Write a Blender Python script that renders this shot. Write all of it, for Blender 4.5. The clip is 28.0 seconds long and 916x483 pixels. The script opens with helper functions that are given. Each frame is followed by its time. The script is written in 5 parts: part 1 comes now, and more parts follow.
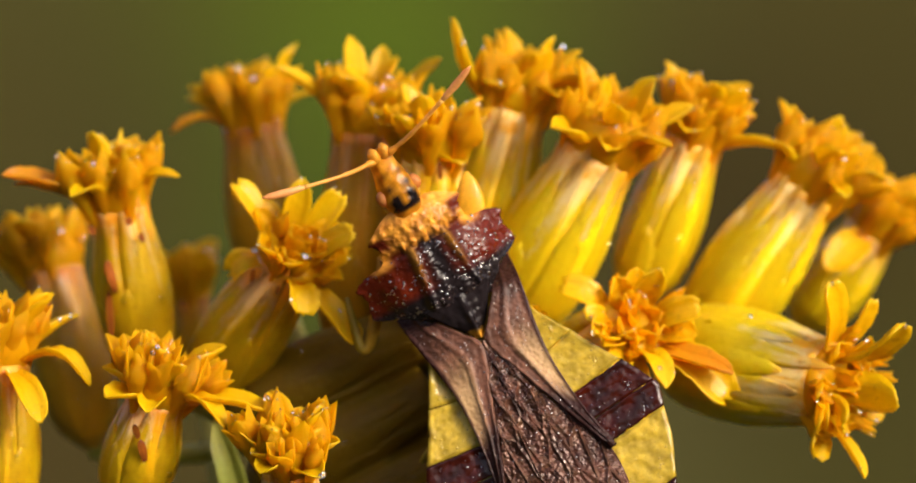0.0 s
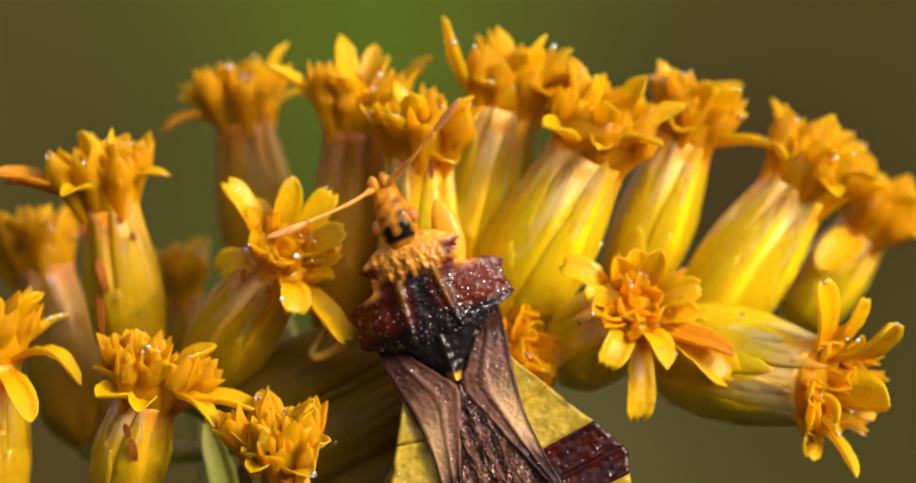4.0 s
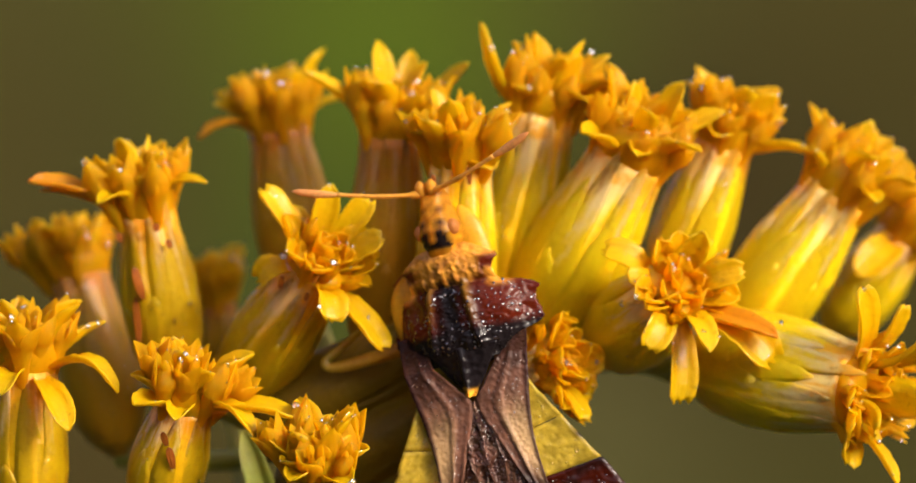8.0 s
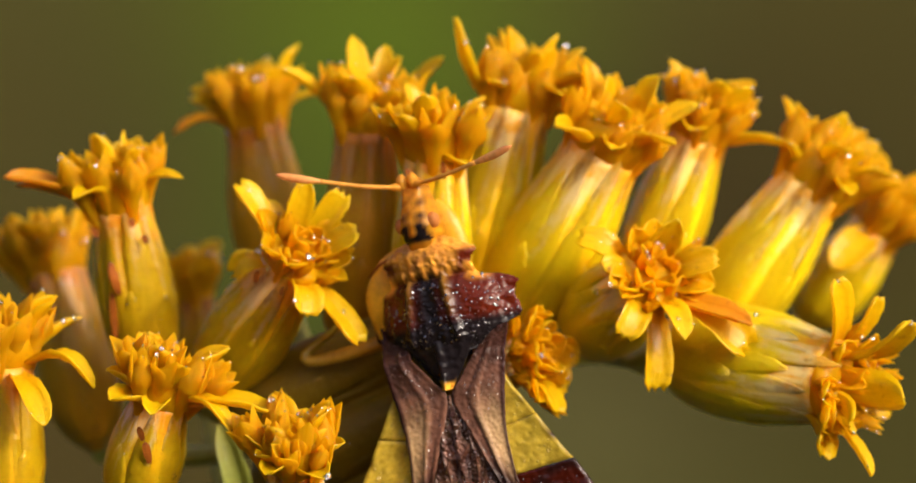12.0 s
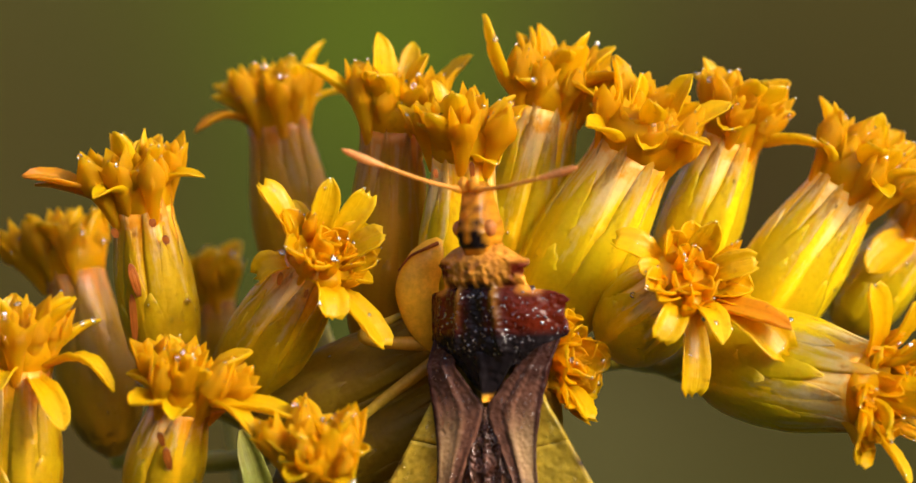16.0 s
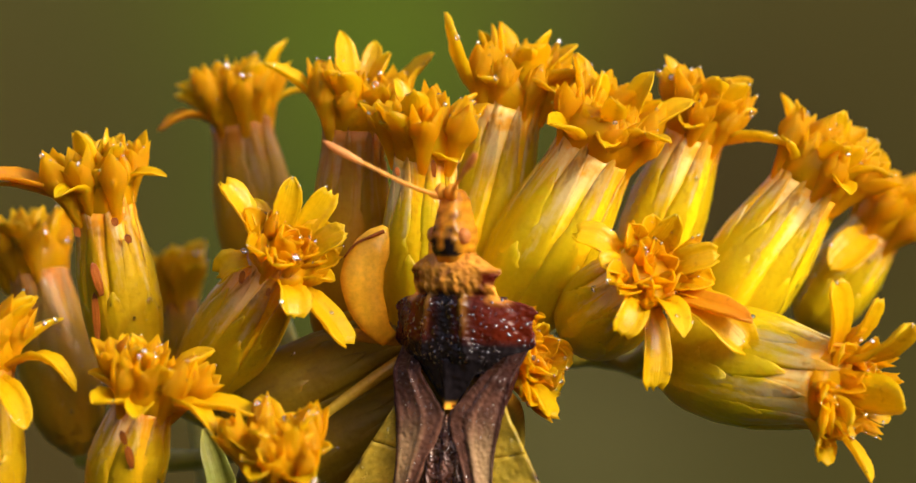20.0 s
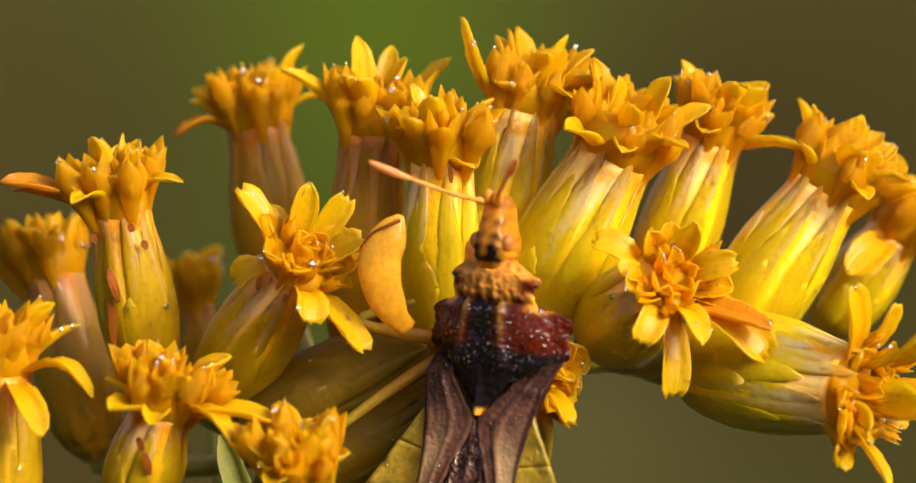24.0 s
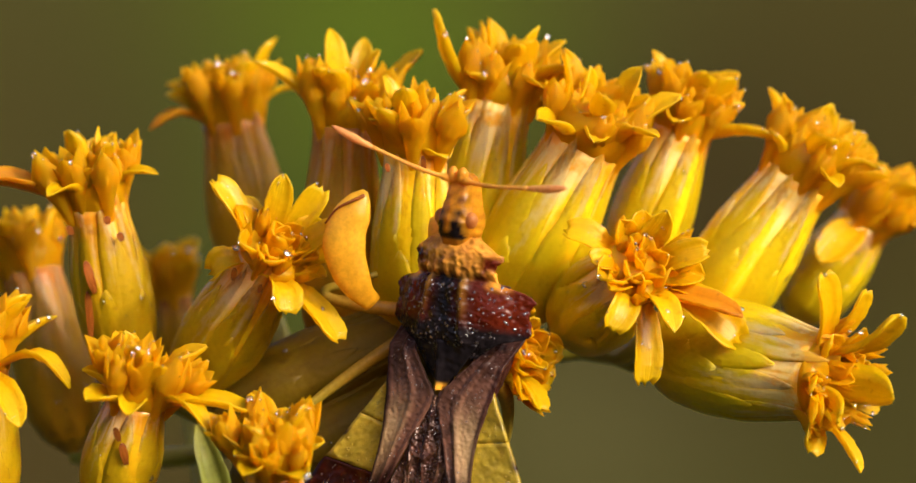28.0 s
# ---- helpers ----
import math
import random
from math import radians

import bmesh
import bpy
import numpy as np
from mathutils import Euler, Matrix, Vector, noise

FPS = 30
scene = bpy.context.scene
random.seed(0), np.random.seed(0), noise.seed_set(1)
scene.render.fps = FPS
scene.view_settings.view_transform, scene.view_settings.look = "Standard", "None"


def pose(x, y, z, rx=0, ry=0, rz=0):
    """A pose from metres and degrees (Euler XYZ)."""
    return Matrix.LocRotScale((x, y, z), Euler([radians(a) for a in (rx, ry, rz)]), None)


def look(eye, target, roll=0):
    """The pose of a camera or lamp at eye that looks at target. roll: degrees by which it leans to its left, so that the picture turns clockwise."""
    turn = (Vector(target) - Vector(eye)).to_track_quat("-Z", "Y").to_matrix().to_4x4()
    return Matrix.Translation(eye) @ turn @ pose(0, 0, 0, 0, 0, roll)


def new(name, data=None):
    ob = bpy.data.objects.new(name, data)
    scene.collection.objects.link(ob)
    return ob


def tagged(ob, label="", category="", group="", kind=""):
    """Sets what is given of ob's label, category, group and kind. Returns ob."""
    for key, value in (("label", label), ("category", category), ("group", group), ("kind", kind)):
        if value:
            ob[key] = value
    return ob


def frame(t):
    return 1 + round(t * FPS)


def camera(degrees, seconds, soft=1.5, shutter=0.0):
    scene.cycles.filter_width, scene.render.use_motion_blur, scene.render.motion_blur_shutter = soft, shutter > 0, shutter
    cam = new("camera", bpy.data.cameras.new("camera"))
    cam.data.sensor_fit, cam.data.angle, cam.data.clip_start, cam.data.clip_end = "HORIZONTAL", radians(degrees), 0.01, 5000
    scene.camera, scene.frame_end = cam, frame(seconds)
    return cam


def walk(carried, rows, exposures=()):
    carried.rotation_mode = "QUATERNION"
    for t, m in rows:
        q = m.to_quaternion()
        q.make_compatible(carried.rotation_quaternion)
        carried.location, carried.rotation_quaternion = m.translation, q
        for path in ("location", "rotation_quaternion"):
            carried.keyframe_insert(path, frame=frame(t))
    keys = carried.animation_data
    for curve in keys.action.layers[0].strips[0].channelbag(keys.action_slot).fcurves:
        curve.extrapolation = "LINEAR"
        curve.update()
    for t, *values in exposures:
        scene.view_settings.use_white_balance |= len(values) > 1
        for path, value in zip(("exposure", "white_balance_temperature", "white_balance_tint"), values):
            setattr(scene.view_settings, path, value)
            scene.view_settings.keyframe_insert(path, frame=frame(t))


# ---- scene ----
# A goldenrod branch with an ambush bug, close up; metres, true size.
cam = camera(7.66, 28.0, soft=1.5)
cam.data.dof.use_dof = True
cam.data.dof.focus_distance = 0.1464
cam.data.dof.aperture_fstop = 76.0
PATH = [
    (0.0, look((0.000640, -0.150792, -0.000130), (0.000640, 1, -0.000130), 0.086)),
    (0.5, look((0.000049, -0.150591, -0.000016), (0.000049, 1, -0.000016), 0.304)),
    (1.0, look((-0.000068, -0.150646, 0.000010), (-0.000068, 1, 0.000010), 0.386)),
    (1.5, look((0.000018, -0.150555, -0.000004), (0.000018, 1, -0.000004), 0.364)),
    (2.0, look((0.000212, -0.150502, -0.000039), (0.000212, 1, -0.000039), 0.380)),
    (2.5, look((0.000555, -0.150606, -0.000107), (0.000555, 1, -0.000107), 0.249)),
    (4.5, look((0.000837, -0.150498, -0.000150), (0.000837, 1, -0.000150), 0.078)),
    (5.0, look((0.000542, -0.150181, -0.000083), (0.000542, 1, -0.000083), 0.092)),
    (5.5, look((0.000153, -0.149567, 0.000013), (0.000153, 1, 0.000013), 0.207)),
    (6.0, look((-0.000189, -0.149708, 0.000084), (-0.000189, 1, 0.000084), 0.286)),
    (6.5, look((-0.000208, -0.149276, 0.000092), (-0.000208, 1, 0.000092), 0.276)),
    (7.0, look((-0.000163, -0.149620, 0.000070), (-0.000163, 1, 0.000070), 0.167)),
    (7.5, look((-0.000091, -0.149707, 0.000037), (-0.000091, 1, 0.000037), 0.115)),
    (8.0, look((-0.000000, -0.150000, 0.000000), (-0.000000, 1, 0.000000), 0.000)),
    (8.5, look((0.000092, -0.150161, -0.000019), (0.000092, 1, -0.000019), -0.017)),
    (9.0, look((0.000109, -0.150258, -0.000027), (0.000109, 1, -0.000027), -0.069)),
    (9.5, look((0.000036, -0.150162, -0.000044), (0.000036, 1, -0.000044), -0.095)),
    (10.0, look((0.000024, -0.150355, -0.000047), (0.000024, 1, -0.000047), -0.113)),
    (10.5, look((0.000118, -0.150376, -0.000070), (0.000118, 1, -0.000070), -0.084)),
    (11.0, look((0.000312, -0.150327, -0.000119), (0.000312, 1, -0.000119), -0.161)),
    (11.5, look((0.000522, -0.150382, -0.000149), (0.000522, 1, -0.000149), -0.246)),
    (12.0, look((0.000548, -0.150335, -0.000135), (0.000548, 1, -0.000135), -0.257)),
    (12.5, look((0.000339, -0.150361, -0.000088), (0.000339, 1, -0.000088), -0.189)),
    (14.5, look((0.000035, -0.150141, -0.000063), (0.000035, 1, -0.000063), -0.074)),
    (15.0, look((0.000157, -0.148562, -0.000090), (0.000157, 1, -0.000090), 0.110)),
    (15.5, look((0.000063, -0.147564, -0.000115), (0.000063, 1, -0.000115), -0.032)),
    (16.0, look((-0.000061, -0.146865, -0.000091), (-0.000061, 1, -0.000091), -0.019)),
    (16.5, look((-0.000230, -0.146672, -0.000051), (-0.000230, 1, -0.000051), 0.024)),
    (17.0, look((-0.000284, -0.147010, -0.000020), (-0.000284, 1, -0.000020), 0.137)),
    (17.5, look((-0.000345, -0.146690, -0.000002), (-0.000345, 1, -0.000002), 0.176)),
    (18.0, look((-0.000408, -0.146798, 0.000015), (-0.000408, 1, 0.000015), 0.156)),
    (18.5, look((-0.000348, -0.146881, 0.000017), (-0.000348, 1, 0.000017), 0.139)),
    (19.0, look((-0.000080, -0.146748, -0.000012), (-0.000080, 1, -0.000012), 0.006)),
    (19.5, look((0.000322, -0.146820, -0.000075), (0.000322, 1, -0.000075), -0.184)),
    (20.0, look((0.000755, -0.146997, -0.000134), (0.000755, 1, -0.000134), -0.185)),
    (20.5, look((0.001024, -0.146983, -0.000177), (0.001024, 1, -0.000177), -0.196)),
    (21.0, look((0.001146, -0.146961, -0.000199), (0.001146, 1, -0.000199), -0.372)),
    (21.5, look((0.001339, -0.147129, -0.000220), (0.001339, 1, -0.000220), -0.315)),
    (23.5, look((0.000670, -0.146785, -0.000059), (0.000670, 1, -0.000059), -0.348)),
    (24.0, look((0.000391, -0.146726, -0.000012), (0.000391, 1, -0.000012), -0.264)),
    (24.5, look((0.000108, -0.146804, 0.000019), (0.000108, 1, 0.000019), -0.213)),
    (25.0, look((-0.000115, -0.146901, 0.000025), (-0.000115, 1, 0.000025), -0.227)),
    (25.5, look((-0.000231, -0.146884, 0.000026), (-0.000231, 1, 0.000026), -0.229)),
    (26.0, look((-0.000205, -0.146787, 0.000018), (-0.000205, 1, 0.000018), -0.143)),
    (26.5, look((0.000036, -0.147191, -0.000038), (0.000036, 1, -0.000038), -0.140)),
    (27.0, look((0.000498, -0.147250, -0.000117), (0.000498, 1, -0.000117), -0.303)),
    (27.5, look((0.000930, -0.147445, -0.000197), (0.000930, 1, -0.000197), -0.374)),
    (28.0, look((0.000962, -0.147926, -0.000237), (0.000962, 1, -0.000237), -0.648)),
]

walk(cam, PATH)

# ---- light ----
world = bpy.data.worlds.new("sky")
scene.world = world
world.use_nodes = True
_nt = world.node_tree
_sky = _nt.nodes.new("ShaderNodeTexSky")
_sky.sky_type = "NISHITA"
_sky.sun_disc = False
_sky.air_density = 0.6
_sky.dust_density = 6.0
_sky.sun_elevation = radians(25)
_sky.sun_rotation = radians(131.4)
_nt.links.new(_sky.outputs[0], _nt.nodes["Background"].inputs[0])
_nt.nodes["Background"].inputs[1].default_value = 0.39
SUN_DIR = Vector((0.68, -0.60, 0.42))
_sun = bpy.data.lights.new("sun", "SUN")
_sun.energy = 1.9
_sun.angle = radians(0.5)
_sun.color = (1.0, 0.94, 0.82)
new("sun", _sun).matrix_world = look(SUN_DIR * 3, (0, 0, 0))
scene.view_settings.exposure = -0.27

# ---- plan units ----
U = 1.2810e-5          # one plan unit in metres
EYE = 150.0            # reference distance in mm


def site(u, v, d=0.0):
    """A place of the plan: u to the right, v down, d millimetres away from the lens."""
    s = U * (1 + d / EYE)
    return Vector(((u - 784) * s, d * 0.001, (413 - v) * s))


# ---- materials ----
def nodes_of(name):
    m = bpy.data.materials.new(name)
    m.use_nodes = True
    nt = m.node_tree
    return m, nt, nt.nodes["Principled BSDF"], nt.nodes["Material Output"]


def node(nt, kind, **vals):
    n = nt.nodes.new(kind)
    for k, v in vals.items():
        n.inputs[k].default_value = v
    return n


def noise_tex(nt, vec, scale, detail=3.0, rough=0.6):
    n = node(nt, "ShaderNodeTexNoise", Scale=scale, Detail=detail, Roughness=rough)
    nt.links.new(vec, n.inputs["Vector"])
    return n.outputs["Fac"]


def ramp(nt, fac, stops):
    n = nt.nodes.new("ShaderNodeValToRGB")
    n.color_ramp.elements[0].position, n.color_ramp.elements[0].color = stops[0][0], (*stops[0][1], 1)
    n.color_ramp.elements[1].position, n.color_ramp.elements[1].color = stops[-1][0], (*stops[-1][1], 1)
    for p, c in stops[1:-1]:
        n.color_ramp.elements.new(p).color = (*c, 1)
    nt.links.new(fac, n.inputs[0])
    return n.outputs[0]


def mixc(nt, fac, a, b, mode="MIX"):
    n = nt.nodes.new("ShaderNodeMix")
    n.data_type, n.blend_type = "RGBA", mode
    for val, sock in ((fac, n.inputs["Factor"]), (a, n.inputs["A"]), (b, n.inputs["B"])):
        if isinstance(val, (int, float)):
            sock.default_value = val
        elif isinstance(val, tuple):
            sock.default_value = (*val, 1)
        else:
            nt.links.new(val, sock)
    # colour sockets of the mix node carry the same names as the float ones
    for val, idx in ((a, 6), (b, 7)):
        if isinstance(val, tuple):
            n.inputs[idx].default_value = (*val, 1)
        elif not isinstance(val, (int, float)):
            nt.links.new(val, n.inputs[idx])
    return n.outputs[2]


def mathn(nt, op, a, b=0.0):
    n = nt.nodes.new("ShaderNodeMath")
    n.operation = op
    for val, i in ((a, 0), (b, 1)):
        if isinstance(val, (int, float)):
            n.inputs[i].default_value = val
        else:
            nt.links.new(val, n.inputs[i])
    return n.outputs[0]


def stretched(nt, vec, sx, sy, sz):
    n = nt.nodes.new("ShaderNodeMapping")
    n.inputs["Scale"].default_value = (sx, sy, sz)
    nt.links.new(vec, n.inputs["Vector"])
    return n.outputs[0]


def bump(nt, height, bsdf, dist, strength=0.6):
    n = node(nt, "ShaderNodeBump", Strength=strength, Distance=dist)
    nt.links.new(height, n.inputs["Height"])
    nt.links.new(n.outputs[0], bsdf.inputs["Normal"])
    return n


def plant_material(name, root, mid, tip, rough=0.32, sss=0.25, through_light=0.25, streak=26.0, bump_d=2.2e-5, pale=None, dull=0.5, shine=0.5, fleck=0.0, wet=0.0, deep=2.2e-4):
    """Waxy plant tissue whose colour runs along the piece (v), with streaks along it and fine relief."""
    m, nt, b, out = nodes_of(name)
    tc = nt.nodes.new("ShaderNodeTexCoord")
    sep = nt.nodes.new("ShaderNodeSeparateXYZ")
    nt.links.new(tc.outputs["UV"], sep.inputs[0])
    info = nt.nodes.new("ShaderNodeObjectInfo")
    wob = noise_tex(nt, tc.outputs["Object"], 2600, 3)
    along = mathn(nt, "ADD", sep.outputs[1], mathn(nt, "MULTIPLY", mathn(nt, "SUBTRACT", wob, 0.5), 0.45))
    col = ramp(nt, along, [(0.05, root), (0.5, mid), (0.78, mid), (0.96, tip)])
    lines = noise_tex(nt, stretched(nt, tc.outputs["UV"], streak, 1.6, 1.0), 1.0, 4)
    if pale:
        up = ramp(nt, mathn(nt, "ADD", along, mathn(nt, "MULTIPLY", mathn(nt, "SUBTRACT", lines, 0.56), 2.6)),
                  [(0.62, (0, 0, 0)), (1.05, (0.85, 0.85, 0.85))])
        up = mixc(nt, 1.0, up, ramp(nt, along, [(0.92, (1, 1, 1)), (1.06, (0.12, 0.12, 0.12))]), "MULTIPLY")
        col = mixc(nt, up, col, pale)
        rust = ramp(nt, noise_tex(nt, stretched(nt, tc.outputs["UV"], 14, 5, 1), 1.0, 3), [(0.58, (0, 0, 0)), (0.68, (1, 1, 1))])
        rust = mixc(nt, 1.0, rust, ramp(nt, sep.outputs[1], [(0.50, (0.02, 0.02, 0.02)), (0.92, (0.6, 0.6, 0.6))]), "MULTIPLY")
        col = mixc(nt, rust, col, (0.42, 0.13, 0.012))
    col = mixc(nt, dull, col, ramp(nt, lines, [(0.3, (0.62, 0.55, 0.45)), (0.6, (1, 1, 1))]), "MULTIPLY")
    blot = noise_tex(nt, tc.outputs["Object"], 900, 2)
    col = mixc(nt, dull, col, ramp(nt, blot, [(0.3, (0.75, 0.66, 0.55)), (0.65, (1.08, 1.06, 1.0))]), "MULTIPLY")
    grit = noise_tex(nt, tc.outputs["Object"], 9000, 5, 0.7)
    col = mixc(nt, dull, col, ramp(nt, grit, [(0.32, (0.66, 0.58, 0.45)), (0.55, (1.02, 1.02, 1.0))]), "MULTIPLY")
    if fleck:
        spot = ramp(nt, noise_tex(nt, tc.outputs["Object"], 3800, 2), [(0.63, (0, 0, 0)), (0.72, (fleck, fleck, fleck))])
        col = mixc(nt, spot, col, (0.34, 0.10, 0.008))
    tone = ramp(nt, info.outputs["Random"], [(0.0, (0.96, 0.92, 0.88)), (1.0, (1.0, 1.0, 1.0))])
    col = mixc(nt, 1.0, col, tone, "MULTIPLY")
    nt.links.new(col, b.inputs["Base Color"])
    b.inputs["Roughness"].default_value = rough
    b.inputs["Subsurface Weight"].default_value = sss
    b.inputs["Subsurface Radius"].default_value = (0.9, 0.9, 0.4)
    b.inputs["Subsurface Scale"].default_value = deep
    b.inputs["Specular IOR Level"].default_value = shine
    fine = noise_tex(nt, tc.outputs["Object"], 7000, 0.3)
    grooves = noise_tex(nt, stretched(nt, tc.outputs["UV"], streak, 1.6, 1.0), 1.0, 1.0)
    h = mathn(nt, "ADD", mathn(nt, "MULTIPLY", grooves, 1.0), mathn(nt, "MULTIPLY", fine, 1.0))
    bp = bump(nt, h, b, bump_d)
    if wet:
        film = node(nt, "ShaderNodeBump", Strength=0.7, Distance=1.6e-5)
        nt.links.new(noise_tex(nt, tc.outputs["Object"], 4200, 1.0), film.inputs["Height"])
        nt.links.new(film.outputs[0], b.inputs["Coat Normal"])
        b.inputs["Coat Weight"].default_value = wet
        b.inputs["Coat Roughness"].default_value = 0.06
        b.inputs["Coat IOR"].default_value = 1.6
    if through_light:
        tr = nt.nodes.new("ShaderNodeBsdfTranslucent")
        nt.links.new(col, tr.inputs[0])
        nt.links.new(bp.outputs[0], tr.inputs["Normal"])
        mx = node(nt, "ShaderNodeMixShader", Fac=through_light)
        nt.links.new(b.outputs[0], mx.inputs[1])
        nt.links.new(tr.outputs[0], mx.inputs[2])
        nt.links.new(mx.outputs[0], out.inputs[0])
    return m


M_RAY = plant_material("ray_yellow", (0.90, 0.52, 0.003), (0.90, 0.61, 0.003), (0.90, 0.63, 0.004), 0.4, 0.0, 0.52, 9.0, 3.0e-5, None, 0.18, 0.25, 0.25, 0.2)
M_FLORET = plant_material("floret_orange", (0.96, 0.58, 0.004), (0.96, 0.62, 0.005), (0.96, 0.66, 0.006), 0.4, 0.0, 0.72, 5.0, 1.2e-5, None, 0.06, 0.2, 0.2, 0.2, 6e-4)
M_TEPAL = plant_material("short_ray_amber", (0.95, 0.60, 0.003), (0.95, 0.65, 0.004), (0.95, 0.67, 0.006), 0.36, 0.0, 0.68, 7.0, 1.4e-5, None, 0.08, 0.25, 0.25, 0.3, 6e-4)
M_AGED = plant_material("aged_ray_orange", (0.84, 0.38, 0.008), (0.84, 0.38, 0.010), (0.76, 0.30, 0.014), 0.4, 0.3, 0.5, 7.0, 3.0e-5, None, 0.2, 0.25, 0.3, 0.2)
M_BRACT = plant_material("bract_yellow", (0.82, 0.47, 0.003), (0.90, 0.62, 0.004), (0.94, 0.44, 0.006), 0.42, 0.6, 0.22, 12.0, 2.6e-5, (0.95, 0.74, 0.28), 0.16, 0.2, 0.15, 0.12)
M_BODY = plant_material("involucre_yellow", (0.78, 0.44, 0.004), (0.89, 0.60, 0.004), (0.93, 0.44, 0.006), 0.42, 0.6, 0.0, 22.0, 2.6e-5, (0.94, 0.72, 0.28), 0.16, 0.2, 0.15, 0.12)
M_WARM_BRACT = plant_material("warm_bract_yellow", (0.66, 0.33, 0.003), (0.80, 0.46, 0.004), (0.86, 0.36, 0.006), 0.42, 0.6, 0.22, 12.0, 2.6e-5, (0.86, 0.58, 0.24), 0.22, 0.2, 0.2, 0.12)
M_WARM_BODY = plant_material("warm_involucre_yellow", (0.62, 0.31, 0.004), (0.78, 0.45, 0.004), (0.84, 0.35, 0.006), 0.42, 0.6, 0.0, 22.0, 2.6e-5, (0.84, 0.56, 0.24), 0.22, 0.2, 0.2, 0.12)
# browner copies for the left and back heads, their shade mixed into the colour
M_SHADED_BRACT = plant_material("shaded_bract_ochre", (0.46, 0.22, 0.005), (0.52, 0.26, 0.006), (0.56, 0.20, 0.008), 0.45, 0.4, 0.22, 14.0, 2.6e-5, (0.50, 0.30, 0.12), 0.20, 0.2, 0.2, 0.12)
M_SHADED_BODY = plant_material("shaded_involucre_ochre", (0.44, 0.21, 0.005), (0.50, 0.25, 0.006), (0.55, 0.19, 0.008), 0.45, 0.5, 0.0, 24.0, 2.6e-5, (0.50, 0.30, 0.12), 0.20, 0.2, 0.2, 0.12)
# dark olive with the bug's shadow put into the base colour
M_SHADOWED = plant_material("shadowed_olive", (0.15, 0.090, 0.003), (0.19, 0.115, 0.003), (0.21, 0.12, 0.004), 0.5, 0.0, 0.2, 12.0, 2.5e-5, None, 0.4, 0.2)


def water_material():
    m, nt, b, out = nodes_of("dew")
    b.inputs["Base Color"].default_value = (1, 1, 1, 1)
    b.inputs["Transmission Weight"].default_value = 1.0
    b.inputs["IOR"].default_value = 1.9
    b.inputs["Roughness"].default_value = 0.2
    return m


M_DEW = water_material()
M_STEM = plant_material("stem_green", (0.26, 0.22, 0.02), (0.34, 0.29, 0.02), (0.40, 0.34, 0.03), 0.5, 0.15, 0.0, 16.0, 3e-5)
M_LEAF = plant_material("leaf_green", (0.22, 0.25, 0.04), (0.30, 0.33, 0.05), (0.38, 0.36, 0.06), 0.45, 0.0, 0.3, 10.0, 2e-5)


